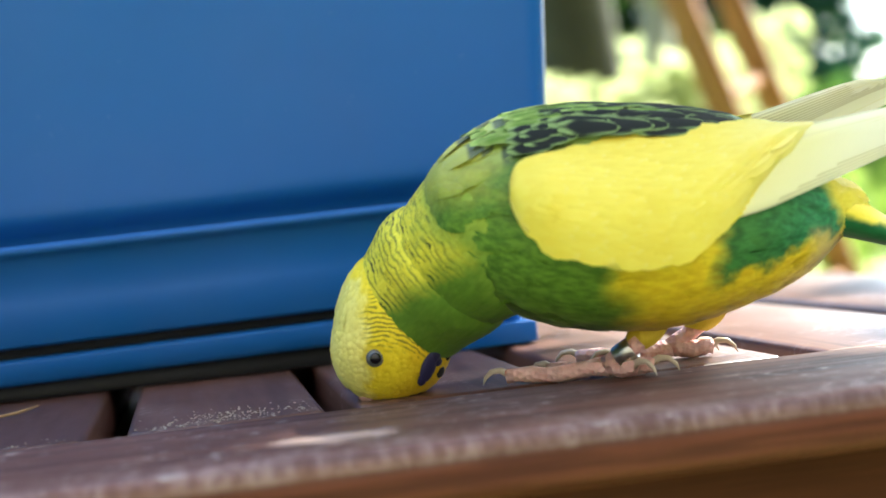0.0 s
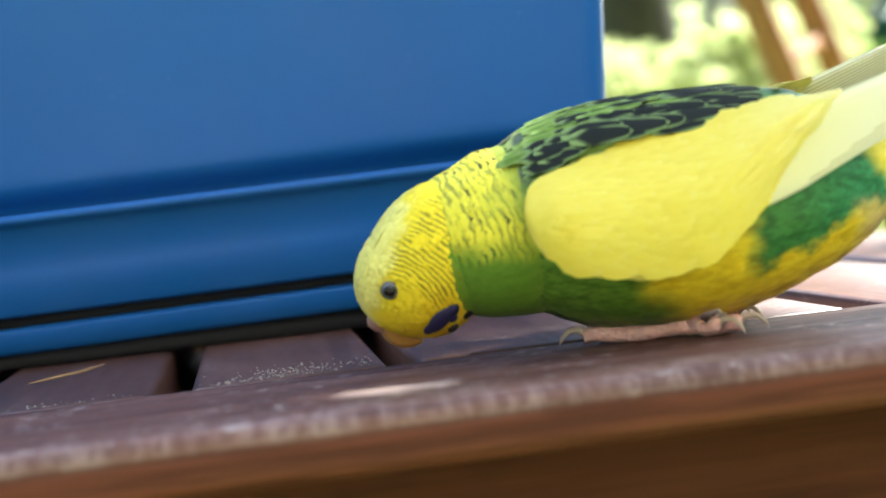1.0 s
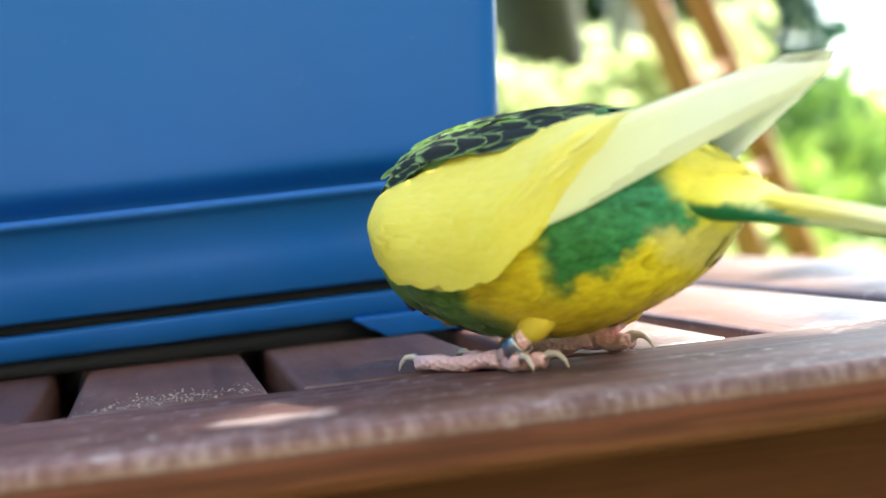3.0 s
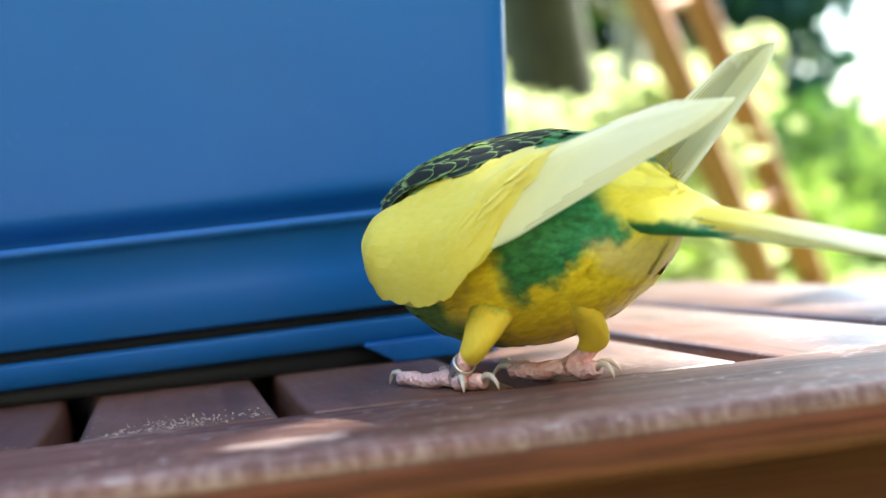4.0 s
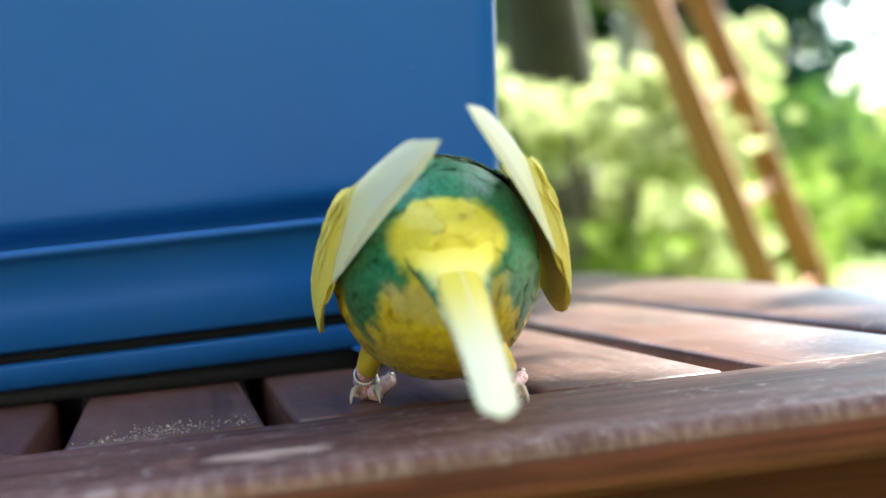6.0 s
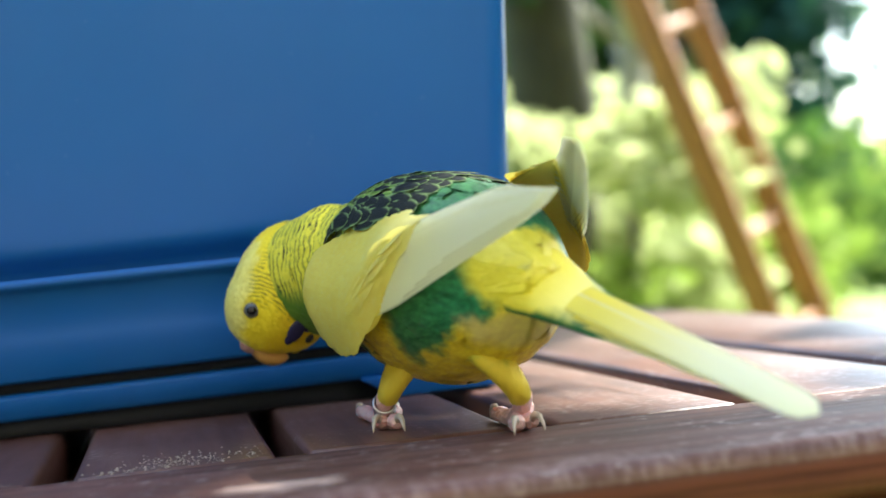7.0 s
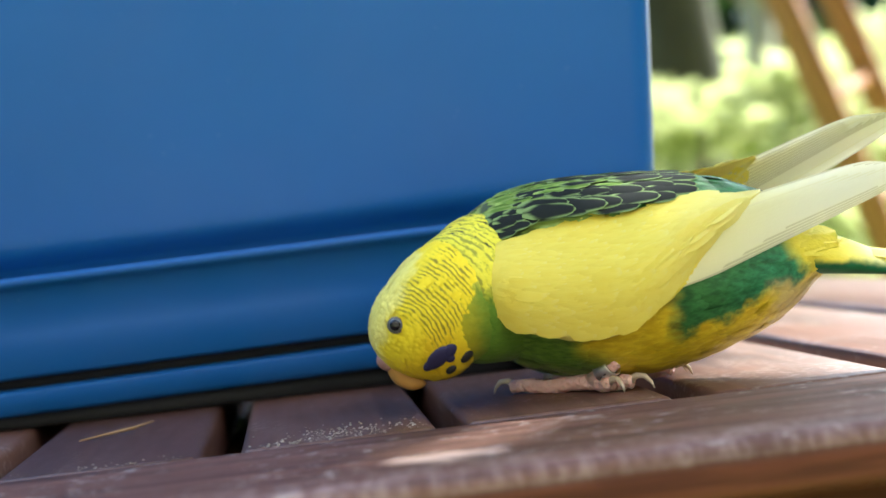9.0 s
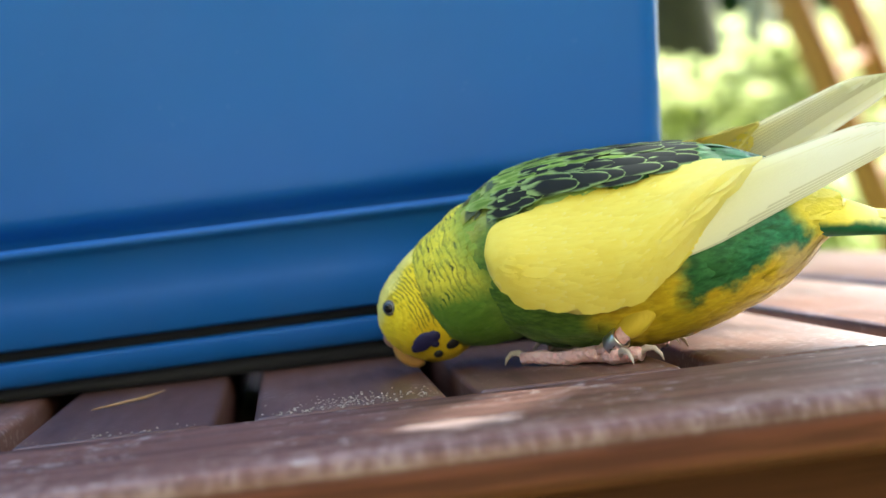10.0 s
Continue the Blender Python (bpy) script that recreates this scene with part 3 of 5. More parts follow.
def head_plumage():
    m = Mat("head_plumage", 0.62, spec=0.25)
    x, y, z = m.xyz()
    n = m.math("SUBTRACT", m.noise(200, 4), 0.5)
    xx = m.math("ADD", x, m.mul(n, 0.008))
    zz = m.math("ADD", z, m.mul(n, 0.008))
    fine = m.noise(1.0, 4, m.scaled((300, 800, 800)))
    c = m.mix(fine, (0.76, 0.58, 0.010), (0.88, 0.72, 0.025))
    pale = m.step(m.math("ADD", zz, m.mul(xx, 0.45)), 0.0065, 0.0115)
    c = m.mix(pale, c, m.mix(fine, (0.78, 0.68, 0.12), (0.86, 0.78, 0.22)))
    deep = m.mul(m.step(zz, -0.001, -0.008), m.step(xx, -0.006, 0.002))
    c = m.mix(m.mul(deep, 0.5), c, (0.70, 0.42, 0.004))
    u, v, _ = m.uv()
    ex, ez = m.math("SUBTRACT", x, 0.0150), m.math("SUBTRACT", z, 0.0010)
    r = m.math("SQRT", m.math("ADD", m.mul(ex, ex), m.mul(ez, ez)))
    ripple = m.math("SINE", m.math("ADD", m.mul(r, 2 * math.pi / 0.00120), m.mul(m.math("SUBTRACT", m.noise(170, 3), 0.5), 15.0)))
    bars = m.mul(m.step(m.math("ADD", ripple, m.mul(m.math("SUBTRACT", m.noise(900, 2), 0.5), 1.2)), 0.05, 0.65), m.step(m.noise(260, 2), 0.36, 0.50))
    zone = m.mul(m.step(xx, 0.0045, 0.0010), m.step(zz, 0.0125, 0.0080))
    throat = m.step(m.math("ADD", zz, m.mul(xx, 0.5)), -0.0125, -0.0085)
    c = m.mix(m.mul(bars, zone, throat, 0.70), c, (0.075, 0.080, 0.014))
    m.color(c)
    m.b.inputs["Sheen Weight"].default_value = 0.04
    return down(m, (300, 900, 900), 0.45)


def feather_material(name, core, rim, lo, hi):
    """Blade colour in the middle, rim colour along the margin; u across, v along."""
    m = Mat(name, 0.75, spec=0.12)
    u, v, _ = m.uv()
    d = m.math("ABSOLUTE", m.math("SUBTRACT", u, 0.5))
    d = m.math("MAXIMUM", m.mul(d, 2.0, m.math("ADD", 0.55, m.mul(m.step(v, 0.2, 0.8), 0.45))), m.step(v, 0.84, 1.02))
    d = m.math("ADD", d, m.mul(m.math("SUBTRACT", m.noise(1.0, 3, m.scaled((300, 1800, 900))), 0.5), 0.30))
    d = m.math("ADD", d, m.mul(m.step(v, 0.42, 0.05), 0.7))
    r = m.random()
    c = m.mix(m.step(d, lo, hi), m.mix(r, core, tuple(1.35 * k for k in core)), m.mix(r, tuple(0.8 * k for k in rim), tuple(1.2 * k for k in rim)))
    barb = m.wave(1.0, 1.5, m.scaled((1500, 700, 1500)), axis="X")
    m.color(c)
    m.bump(barb, 0.25, 0.0004)
    return m


plumage = body_plumage()
neck_feathers = neck_plumage("neck_plumage", 0.0)
nape_feathers = neck_plumage("nape_plumage", 0.040)
head_feathers = head_plumage()
black_feather = feather_material("black_feather", (0.013, 0.015, 0.013), (0.22, 0.31, 0.11), 0.56, 1.0)
olive_feather = feather_material("olive_feather", (0.11, 0.19, 0.030), (0.27, 0.37, 0.10), 0.1, 0.95)
green_feather = feather_material("green_feather", (0.03, 0.05, 0.015), (0.19, 0.30, 0.055), 0.10, 0.50)


def covert_material(name, root_shade=0.12):
    m = Mat(name, 0.6, spec=0.3)
    u, v, _ = m.uv()
    fine = m.noise(1.0, 4, m.scaled((180, 700, 700)))
    c = m.mix(fine, (0.90, 0.74, 0.08), (0.94, 0.84, 0.17))
    c = m.mix(m.mul(m.step(m.noise(60, 3), 0.45, 0.7), 0.28), c, (0.86, 0.64, 0.03))
    scale = m.noise(1.0, 3, m.scaled((120, 900, 900)))
    c = m.mix(m.mul(m.step(m.xyz()[0], -0.012, -0.052), 0.75), c, (0.88, 0.82, 0.38))
    c = m.mix(m.mul(m.step(v, 0.80, 1.0), 0.3), c, (0.88, 0.82, 0.34))
    c = m.mix(m.mul(m.step(v, 0.55, 0.15), root_shade), c, (0.76, 0.58, 0.04))
    m.color(c)
    m.b.inputs["Sheen Weight"].default_value = 0.04
    m.bump(m.math("ADD", m.mul(scale, 0.8), fine), 0.10, 0.0005)
    t = m.t.nodes.new("ShaderNodeBsdfTranslucent")
    m.put(t.inputs[0], c)
    mixer = m.t.nodes.new("ShaderNodeMixShader")
    mixer.inputs[0].default_value = 0.30
    m.t.links.new(m.b.outputs[0], mixer.inputs[1])
    m.t.links.new(t.outputs[0], mixer.inputs[2])
    m.t.links.new(mixer.outputs[0], m.t.nodes["Material Output"].inputs[0])
    return m


coverts_mat = covert_material("yellow_coverts")
long_coverts_mat = covert_material("pale_yellow_coverts", 0.0)


def pale_feather_material(name, a, b, through_light, fade=(0.0, 0.7), margin=0.42):
    m = Mat(name, 0.5, spec=0.3)
    u, v, _ = m.uv()
    c = m.mix(m.step(v, *fade), a, b)
    shaft = m.step(m.math("ABSOLUTE", m.math("SUBTRACT", u, 0.42)), 0.05, 0.02)
    c = m.mix(m.mul(shaft, 0.5), c, (0.88, 0.84, 0.60))
    c = m.mix(m.mul(m.step(m.math("ABSOLUTE", m.math("SUBTRACT", u, 0.5)), 0.40, 0.46), margin), c, (0.46, 0.40, 0.20))
    m.color(c)
    m.bump(m.wave(1.0, 2.0, m.scaled((900, 400, 900)), axis="X"), 0.2, 0.0003)
    t = m.t.nodes.new("ShaderNodeBsdfTranslucent")
    m.put(t.inputs[0], c)
    mixer = m.t.nodes.new("ShaderNodeMixShader")
    mixer.inputs[0].default_value = through_light
    m.t.links.new(m.b.outputs[0], mixer.inputs[1])
    m.t.links.new(t.outputs[0], mixer.inputs[2])
    m.t.links.new(mixer.outputs[0], m.t.nodes["Material Output"].inputs[0])
    return m


flight_mat = pale_feather_material("flight_feather", (0.97, 0.93, 0.56), (0.98, 0.96, 0.82), 0.42)
tail_mat = pale_feather_material("tail_feather", (0.90, 0.76, 0.10), (0.94, 0.91, 0.62), 0.25, (0.30, 0.80), 0.25)
under_mat = feather_material("undertail_green", (0.012, 0.11, 0.045), (0.06, 0.24, 0.09), 0.5, 1.0)
shank_down = Mat("shank_down", 0.7)
shank_down.color(shank_down.mix(shank_down.step(shank_down.math("ADD", shank_down.xyz()[2], shank_down.mul(shank_down.math("SUBTRACT", shank_down.noise(200, 3), 0.5), 0.014)), 0.0165, 0.0245),
                                (0.74, 0.55, 0.03), shank_down.mix(shank_down.noise(260, 3), (0.06, 0.16, 0.015), (0.40, 0.38, 0.02))))
down(shank_down, (700, 700, 200), 0.7)
skin = Mat("pink_skin", 0.55)
skin.color(skin.mix(skin.noise(500, 4), (0.80, 0.43, 0.38), (0.92, 0.63, 0.56)))
skin.bump(skin.voronoi(700), 0.8, 0.0008)
skin.b.inputs["Subsurface Weight"].default_value = 0.2
skin.b.inputs["Subsurface Radius"].default_value = (0.003, 0.001, 0.0006)
claw_mat = Mat("horn_claw", 0.35)
claw_mat.color(claw_mat.mix(claw_mat.noise(300, 2), (0.52, 0.42, 0.30), (0.68, 0.58, 0.45)))
beak_mat = Mat("beak_horn", 0.35)
beak_mat.color(beak_mat.mix(beak_mat.noise(300, 3, beak_mat.scaled((1, 1, 0.4))), (0.46, 0.22, 0.04), (0.62, 0.36, 0.09)))
cere_mat = Mat("cere", 0.5)
cere_mat.color(cere_mat.mix(cere_mat.noise(350, 3), (0.26, 0.13, 0.10), (0.46, 0.27, 0.22)))
cere_mat.bump(cere_mat.noise(900, 3), 0.4, 0.0004)
silver = Mat("ring_aluminium", 0.28, metal=1.0)
silver.color(silver.mix(silver.noise(400, 3), (0.62, 0.60, 0.58), (0.85, 0.84, 0.82)))
violet = Mat("violet_patch", 0.6).color((0.014, 0.012, 0.060))
spot_black = Mat("black_spot", 0.6).color((0.010, 0.010, 0.009))
lid_grey = Mat("eye_ring", 0.6).color((0.10, 0.095, 0.07))
iris_mat = Mat("iris", 0.15).color((0.12, 0.13, 0.13))
pupil_mat = Mat("pupil", 0.05).color((0.004, 0.004, 0.005))

MM = 0.001


# ---- budgerigar: shapes ----
TORSO = [  # x, centre z, half height, half width
    (47, -2, 5, 5), (44, -3, 11, 11), (38, -3.5, 17, 16.5), (28, -3.6, 23.2, 22), (14, -4.4, 27, 25.5), (-4, -4.6, 27.8, 26), (-20, -3.6, 26.6, 24.5),
    (-34, -2.2, 23, 21.5), (-46, -1.4, 17.8, 16.5), (-54, -1.2, 11.8, 12), (-60, 0.5, 6.5, 7.5), (-66, 1, 2, 3)]


def torso_at(x):
    t = np.array(TORSO[::-1], float)
    return [float(np.interp(x, t[:, 0], t[:, k])) for k in (1, 2, 3)]


def side_y(x, z):
    """Half width of the torso at x, z (mm)."""
    zc, h, w = torso_at(x)
    return w * math.sqrt(max(0.0, 1 - ((z - zc) / h) ** 2))


def blade(length, width, curl=0.0, tip=0.5, camber=0.12, n=8, taper=0.0):
    """A feather: narrow blade along -x from its root, u across and v along."""
    bm = bmesh.new()
    lay = bm.loops.layers.uv.new("UVMap")
    cols = (0.0, 0.25, 0.5, 0.75, 1.0)
    rows = []
    for i in range(n + 1):
        v = i / n
        w = width * (1 - taper * v) * min(1.0, 0.55 + 2.2 * v) * (1.0 if v < 1 - tip else math.sqrt(max(0.0, 1 - ((v - 1 + tip) / tip) ** 2)) * 0.97 + 0.03)
        rows.append([(bm.verts.new((-length * v, (u - 0.5) * w, camber * w * (0.25 - (u - 0.5) ** 2) * 2 + curl * v * v * length)), u, v) for u in cols])
    for a, b in zip(rows, rows[1:]):
        for j in range(4):
            q = (a[j], a[j + 1], b[j + 1], b[j])
            f = bm.faces.new([k[0] for k in q])
            for loop, k in zip(f.loops, q):
                loop[lay].uv = (k[1], k[2])
    return bm


def feather_mesh(name, bm, mat):
    me = bpy.data.meshes.new(name)
    bm.to_mesh(me)
    bm.free()
    for p in me.polygons:
        p.use_smooth = True
    me.materials.append(mat.m)
    return me


def lay_feather(name, me, parent, root, along, out, twist=0.0):
    """Put a feather with its root at a place, its blade running along, its face turned out."""
    a = -Vector(along).normalized()
    o = Vector(out)
    o = (o - a * o.dot(a)).normalized()
    s = o.cross(a)
    m = Matrix((a, s, o)).transposed().to_4x4()
    ob = new(name, me)
    ob.parent = parent
    ob.matrix_basis = Matrix.Translation(root) @ m @ pose(0, 0, 0, twist, 0, 0)
    return ob


def plumage_layer(name, parent, mat, point, seeds, length, width, lift, seed, droop=1.0):
    """Overlapping contour feathers in one mesh. point(s, a) gives a place and a normal on the skin; s runs along the lie of the feathers."""
    rng = np.random.default_rng(seed)
    verts, faces, uvs = [], [], []
    cols = (-1.0, 0.0, 1.0)
    shape = (0.55, 1.0, 1.0, 0.80, 0.35)
    for s, a in seeds:
        k = rng.uniform(0.8, 1.25)
        skew = rng.normal(0, 0.10)
        up = lift * rng.uniform(0.6, 1.5)
        base = len(verts)
        for i, w in enumerate(shape):
            v = i / (len(shape) - 1)
            p, n, side, _ = point(s + length * k * v, a)
            p = p + side * (skew * length * v)
            for c in cols:
                q = p + side * (c * w * width * 0.5 * k) + n * (0.15 + up * (math.sin(math.pi * min(1, v * 0.75)) + 0.25) * droop - abs(c) * 0.05 * width)
                verts.append(q * MM)
                uvs.append(((c + 1) / 2, v))
        for i in range(len(shape) - 1):
            for c in range(2):
                q = base + i * 3 + c
                faces.append((q, q + 1, q + 4, q + 3))
    me = bpy.data.meshes.new(name)
    me.from_pydata(verts, [], faces)
    lay = me.uv_layers.new(name="UVMap")
    index = np.empty(len(me.loops), dtype=np.int32)
    me.loops.foreach_get("vertex_index", index)
    lay.data.foreach_set("uv", np.array(uvs, dtype=np.float32)[index].ravel())
    for p in me.polygons:
        p.use_smooth = True
    me.materials.append(mat.m)
    ob = tagged(new(name, me), kind="stuff")
    ob.parent = parent
    return ob


def lofted(stations):
    """Skin of a lofted form: s in mm back from its front end, a round it from the top."""
    st = np.array(smooth_stations(stations, 6), float)
    if st[0, 0] < st[-1, 0]:
        st = st[::-1]
    x0, x1 = st[0, 0], st[-1, 0]
    xs = st[::-1, 0]

    def place(s, a):
        x = max(x1 + 0.05, x0 - s)
        z, h, w = (float(np.interp(x, xs, st[::-1, k])) for k in (1, 2, 3))
        return Vector((x, w * math.sin(a), z + h * math.cos(a)))

    def point(s, a):
        p = place(s, a)
        along_ = place(s + 0.8, a) - place(s - 0.8, a)
        round_ = place(s, a + 0.03) - place(s, a - 0.03)
        n = along_.cross(round_)
        n = n.normalized() if n.length > 1e-9 else Vector((1, 0, 0))
        if n.dot(p - Vector((p.x, 0, float(np.interp(p.x, xs, st[::-1, 1]))))) < 0:
            n = -n
        side = n.cross(along_)
        return p, n, side.normalized() if side.length > 1e-9 else Vector((0, 1, 0)), None

    return point, x0 - x1


def scatter(total, count, start, seed, girth):
    """Staggered seeds over a form's length, round it; girth(s) in mm keeps the spacing even."""
    rng = np.random.default_rng(seed)
    out = []
    rows = count
    for r in range(rows):
        s = start + (total - start) * r / rows
        n = max(4, int(girth(s)))
        off = rng.uniform(0, 6.28)
        for k in range(n):
            out.append((s + rng.normal(0, 0.4 * (total - start) / rows), off + 2 * math.pi * (k + rng.uniform(-0.25, 0.25)) / n))
    return out[::-1]


def build_body(bird):
    rings = []
    for x, zc, h, w in smooth_stations(TORSO, 4):
        ring = []
        for k in range(40):
            t = 2 * math.pi * k / 40
            cy, sz = math.cos(t), math.sin(t)
            p = Vector((x, w * cy, zc + h * sz))
            p += Vector((0, cy, sz)) * 0.5 * noise.noise(p * 0.25)
            ring.append(p * MM)
        rings.append(ring)
    bm = loft(bmesh.new(), rings)
    bm.loops.layers.uv.new("UVMap")
    body = part("body", bm, plumage, bird, "green body with yellow belly and teal rump")
    point, total = lofted(TORSO)
    seeds = scatter(total - 4, 30, 2, 11, lambda s: 150 / 3.6 * max(0.25, math.sin(math.pi * min(0.97, (s + 6) / (total + 6)))))
    plumage_layer("contour_feathers", body, plumage, point, seeds, 9.0, 5.0, 0.5, 12)
    return body


def build_mantle(body):
    """Back feathers in rows: plain green in front, then black drops with pale green margins, larger towards the tail."""
    rng = np.random.default_rng(3)
    small = feather_mesh("back_feather", blade(8 * MM, 2.4 * MM, 0.02, 0.6), green_feather)
    plain = feather_mesh("back_feather", blade(9 * MM, 2.8 * MM, 0.02, 0.6), olive_feather)
    mid = feather_mesh("back_feather", blade(11 * MM, 3.6 * MM, 0.0, 0.5, n=10), black_feather)
    large = feather_mesh("back_feather", blade(15 * MM, 5.2 * MM, -0.01, 0.42, n=12), black_feather)
    x, row = 37.0, 0
    while x > -19:
        zc, h, w = torso_at(x)
        half = min(66 - 0.48 * (37 - x), 46 + 1.7 * (37 - x))
        step = 6.2 if x > 14 else 8.0 if x > 2 else 10.0
        for a in np.arange(-half, half + 1, step) + (step / 2 if row % 2 else 0):
            if abs(a) > half + 2:
                continue
            chance = rng.uniform()
            if abs(a) > half - 12 and x < 31:
                me = large if x < 20 else mid
            elif x < 3:
                me = large if chance < 0.9 else plain
            elif x < 13:
                me = mid if chance < (0.85 if abs(a) > 22 else 0.5) else plain
            elif x < 24:
                me = mid if chance < 0.22 else small if chance < 0.55 else plain
            else:
                me = small if chance < 0.22 else plain
            t = radians(90 - a + rng.normal(0, 1.5))
            n = Vector((0.15, math.cos(t), math.sin(t)))
            lift = 0.8 + 0.18 * ((row * 7 + int(a)) % 3) + min(1.8, 3.0 * (abs(a) / 60) ** 3)
            p = Vector((x + rng.normal(0, 0.6), (w + lift) * math.cos(t), zc + (h + lift) * math.sin(t))) * MM
            nx = torso_at(x - 14)
            q = Vector((x - 14, (nx[2] + lift + 0.5) * math.cos(t), nx[0] + (nx[1] + lift + 0.5) * math.sin(t))) * MM
            lay_feather("back_feather", me, body, p, q - p, n, rng.normal(0, 3))
        x -= 2.6 + (37 - x) * 0.050
        row += 1


WING = [  # x, top z, bottom z, y at the top, y at the bottom
    (29.2, 0, -4, 27, 27.5), (28, 4, -7.5, 26, 28.5), (25, 6.5, -11.5, 24.5, 29.5), (18, 8.5, -16, 23.5, 30), (10, 10.5, -18.5, 22.5, 30), (2, 12, -19.5, 21.8, 30), (-6, 13.5, -18.8, 21, 30),
    (-12, 14.5, -16.5, 20.5, 30), (-17, 15.5, -12.5, 20, 29.6), (-23, 16.3, -6, 19.5, 28), (-30, 17.2, 2, 19, 25.5), (-37, 18, 9.5, 18.3, 22.5), (-43, 18.6, 15, 17.5, 20), (-46, 18.8, 17.5, 17.2, 18.2)]


def build_wing(bird, side):
    """Yellow coverts as a shell over the flank, pale flight feathers fanned beneath it and running to the tip."""
    bm = bmesh.new()
    lay = bm.loops.layers.uv.new("UVMap")
    st = smooth_stations(WING, 3)
    rows_o, rows_i = [], []
    n = 14
    for i, (x, zt, zb, yt, yb) in enumerate(st):
        o, inn = [], []
        for k in range(n + 1):
            v = k / n
            z = zt + (zb - zt) * v
            y = yt + (yb - yt) * v + 3.4 * math.sin(math.pi * v) * min(1, (29.4 - x) / 10 + 0.2) * (1 if x > -30 else max(0.25, 1 - (-30 - x) / 28))
            y = max(y, side_y(x, z) + 0.8)
            thick = 0.4 + 2.2 * math.sin(math.pi * min(1, v * 0.9 + 0.05)) * math.sin(math.pi * min(1.0, (i + 0.6) / len(st) + 0.05))
            scallop = 0.4 * abs(math.sin(x * 0.42)) * (v > 0.92)
            o.append(bm.verts.new((x * MM, side * (y + thick) * MM, (z - scallop) * MM)))
            inn.append(bm.verts.new((x * MM, side * (y - 0.3) * MM, z * MM)))
        rows_o.append(o)
        rows_i.append(inn)
    m = len(rows_o) - 1

    def quad(a, b, c, d, uvs):
        f = bm.faces.new((a, b, c, d))
        for loop, uv in zip(f.loops, uvs):
            loop[lay].uv = uv

    for i in range(m):
        for k in range(n):
            uvs = ((i / m, k / n), ((i + 1) / m, k / n), ((i + 1) / m, (k + 1) / n), (i / m, (k + 1) / n))
            quad(rows_o[i][k], rows_o[i + 1][k], rows_o[i + 1][k + 1], rows_o[i][k + 1], uvs)
            quad(rows_i[i][k + 1], rows_i[i + 1][k + 1], rows_i[i + 1][k], rows_i[i][k], uvs[::-1])
        for k in (0, n):
            quad(rows_o[i][k], rows_i[i][k], rows_i[i + 1][k], rows_o[i + 1][k], ((0, 0),) * 4)
    for k in range(n):
        for i in (0, m):
            quad(rows_o[i][k], rows_o[i][k + 1], rows_i[i][k + 1], rows_i[i][k], ((0, 0),) * 4)
    outer = np.array([[tuple(v.co) for v in row] for row in rows_o]) / MM
    wing = part("wing", bm, coverts_mat, bird, "folded wing with bright yellow coverts")

    def skin(s, a):
        """s in mm back from the wing's bend, a across it from 0 to 1."""
        xs_ = -outer[:, 0, 0]
        i = float(np.interp(s - 29.2, xs_, np.arange(len(xs_))))
        k = min(max(a, 0.0), 1.0) * n
        i0, k0 = min(int(i), len(xs_) - 2), min(int(k), n - 1)
        fi, fk = i - i0, k - k0
        q = outer[i0, k0] * (1 - fi) * (1 - fk) + outer[i0 + 1, k0] * fi * (1 - fk) + outer[i0, k0 + 1] * (1 - fi) * fk + outer[i0 + 1, k0 + 1] * fi * fk
        return Vector(q)

    def point(s, a):
        p = skin(s, a)
        fore = skin(s + 1, a) - skin(s - 1, a)
        across = skin(s, a + 0.03) - skin(s, a - 0.03)
        nrm = fore.cross(across).normalized()
        if nrm.y * side < 0:
            nrm = -nrm
        return p, nrm, nrm.cross(fore).normalized(), None

    rng = np.random.default_rng(17)
    seeds = []
    for r, s in enumerate(np.arange(62, 2, -2.9)):
        m2 = 15 if s < 45 else max(6, int(15 - (s - 45) / 2))
        for k in range(m2):
            a = (k + (0.5 if r % 2 else 0.0) + rng.uniform(-0.2, 0.2) + 0.3) / m2
            if 0.02 < a < 0.93:
                seeds.append((s + rng.normal(0, 0.6), a))
    plumage_layer("covert_feathers", wing, coverts_mat, point, seeds, 8.5, 5.2, 0.03, 18)
    # the slanting rear edge of the coverts, and the blades that run on from it to the wing tip
    low, high = Vector((-16.0, side * 30.4, -12.5)), Vector((-45.5, side * 18.4, 17.2))
    for k in range(11):
        f = k / 10
        at = low.lerp(high, 0.33 + 0.55 * f)
        tip = Vector((-88 + 11 * f ** 1.5, side * (3.4 + 4.0 * f), 24.4 + 0.6 * f))
        run = (tip - at).normalized()
        out = run.cross(high - low).normalized()
        if out.y * side < 0:
            out = -out
        # flight feather: rooted under the coverts, bowed over the flank
        root = at - run * 10 - out * (0.3 - 0.10 * k)
        bow = 4.2 + 0.3 * f
        aim = tip + out * bow
        me = feather_mesh("flight_feather", blade((aim - root).length * MM, (8.6 - 1.2 * f) * MM, -bow / (aim - root).length, 0.22, 0.12, 18, 0.45), flight_mat)
        lay_feather("flight_feather", me, wing, root * MM, aim - root, out, side * 3)
        # greater covert: rounded, overlapping the root of the flight feather
        start = low.lerp(high, 0.25 + 0.63 * f) - run * 13 + out * (0.35 if k > 1 else -0.4)
        me = feather_mesh("greater_covert", blade(14.5 * MM, (8.4 - 1.4 * f) * MM, -0.03, 0.5, 0.10, 12), long_coverts_mat)
        lay_feather("greater_covert", me, wing, (start + out * (0.07 * k)) * MM, run, out, side * 2)
    return wing


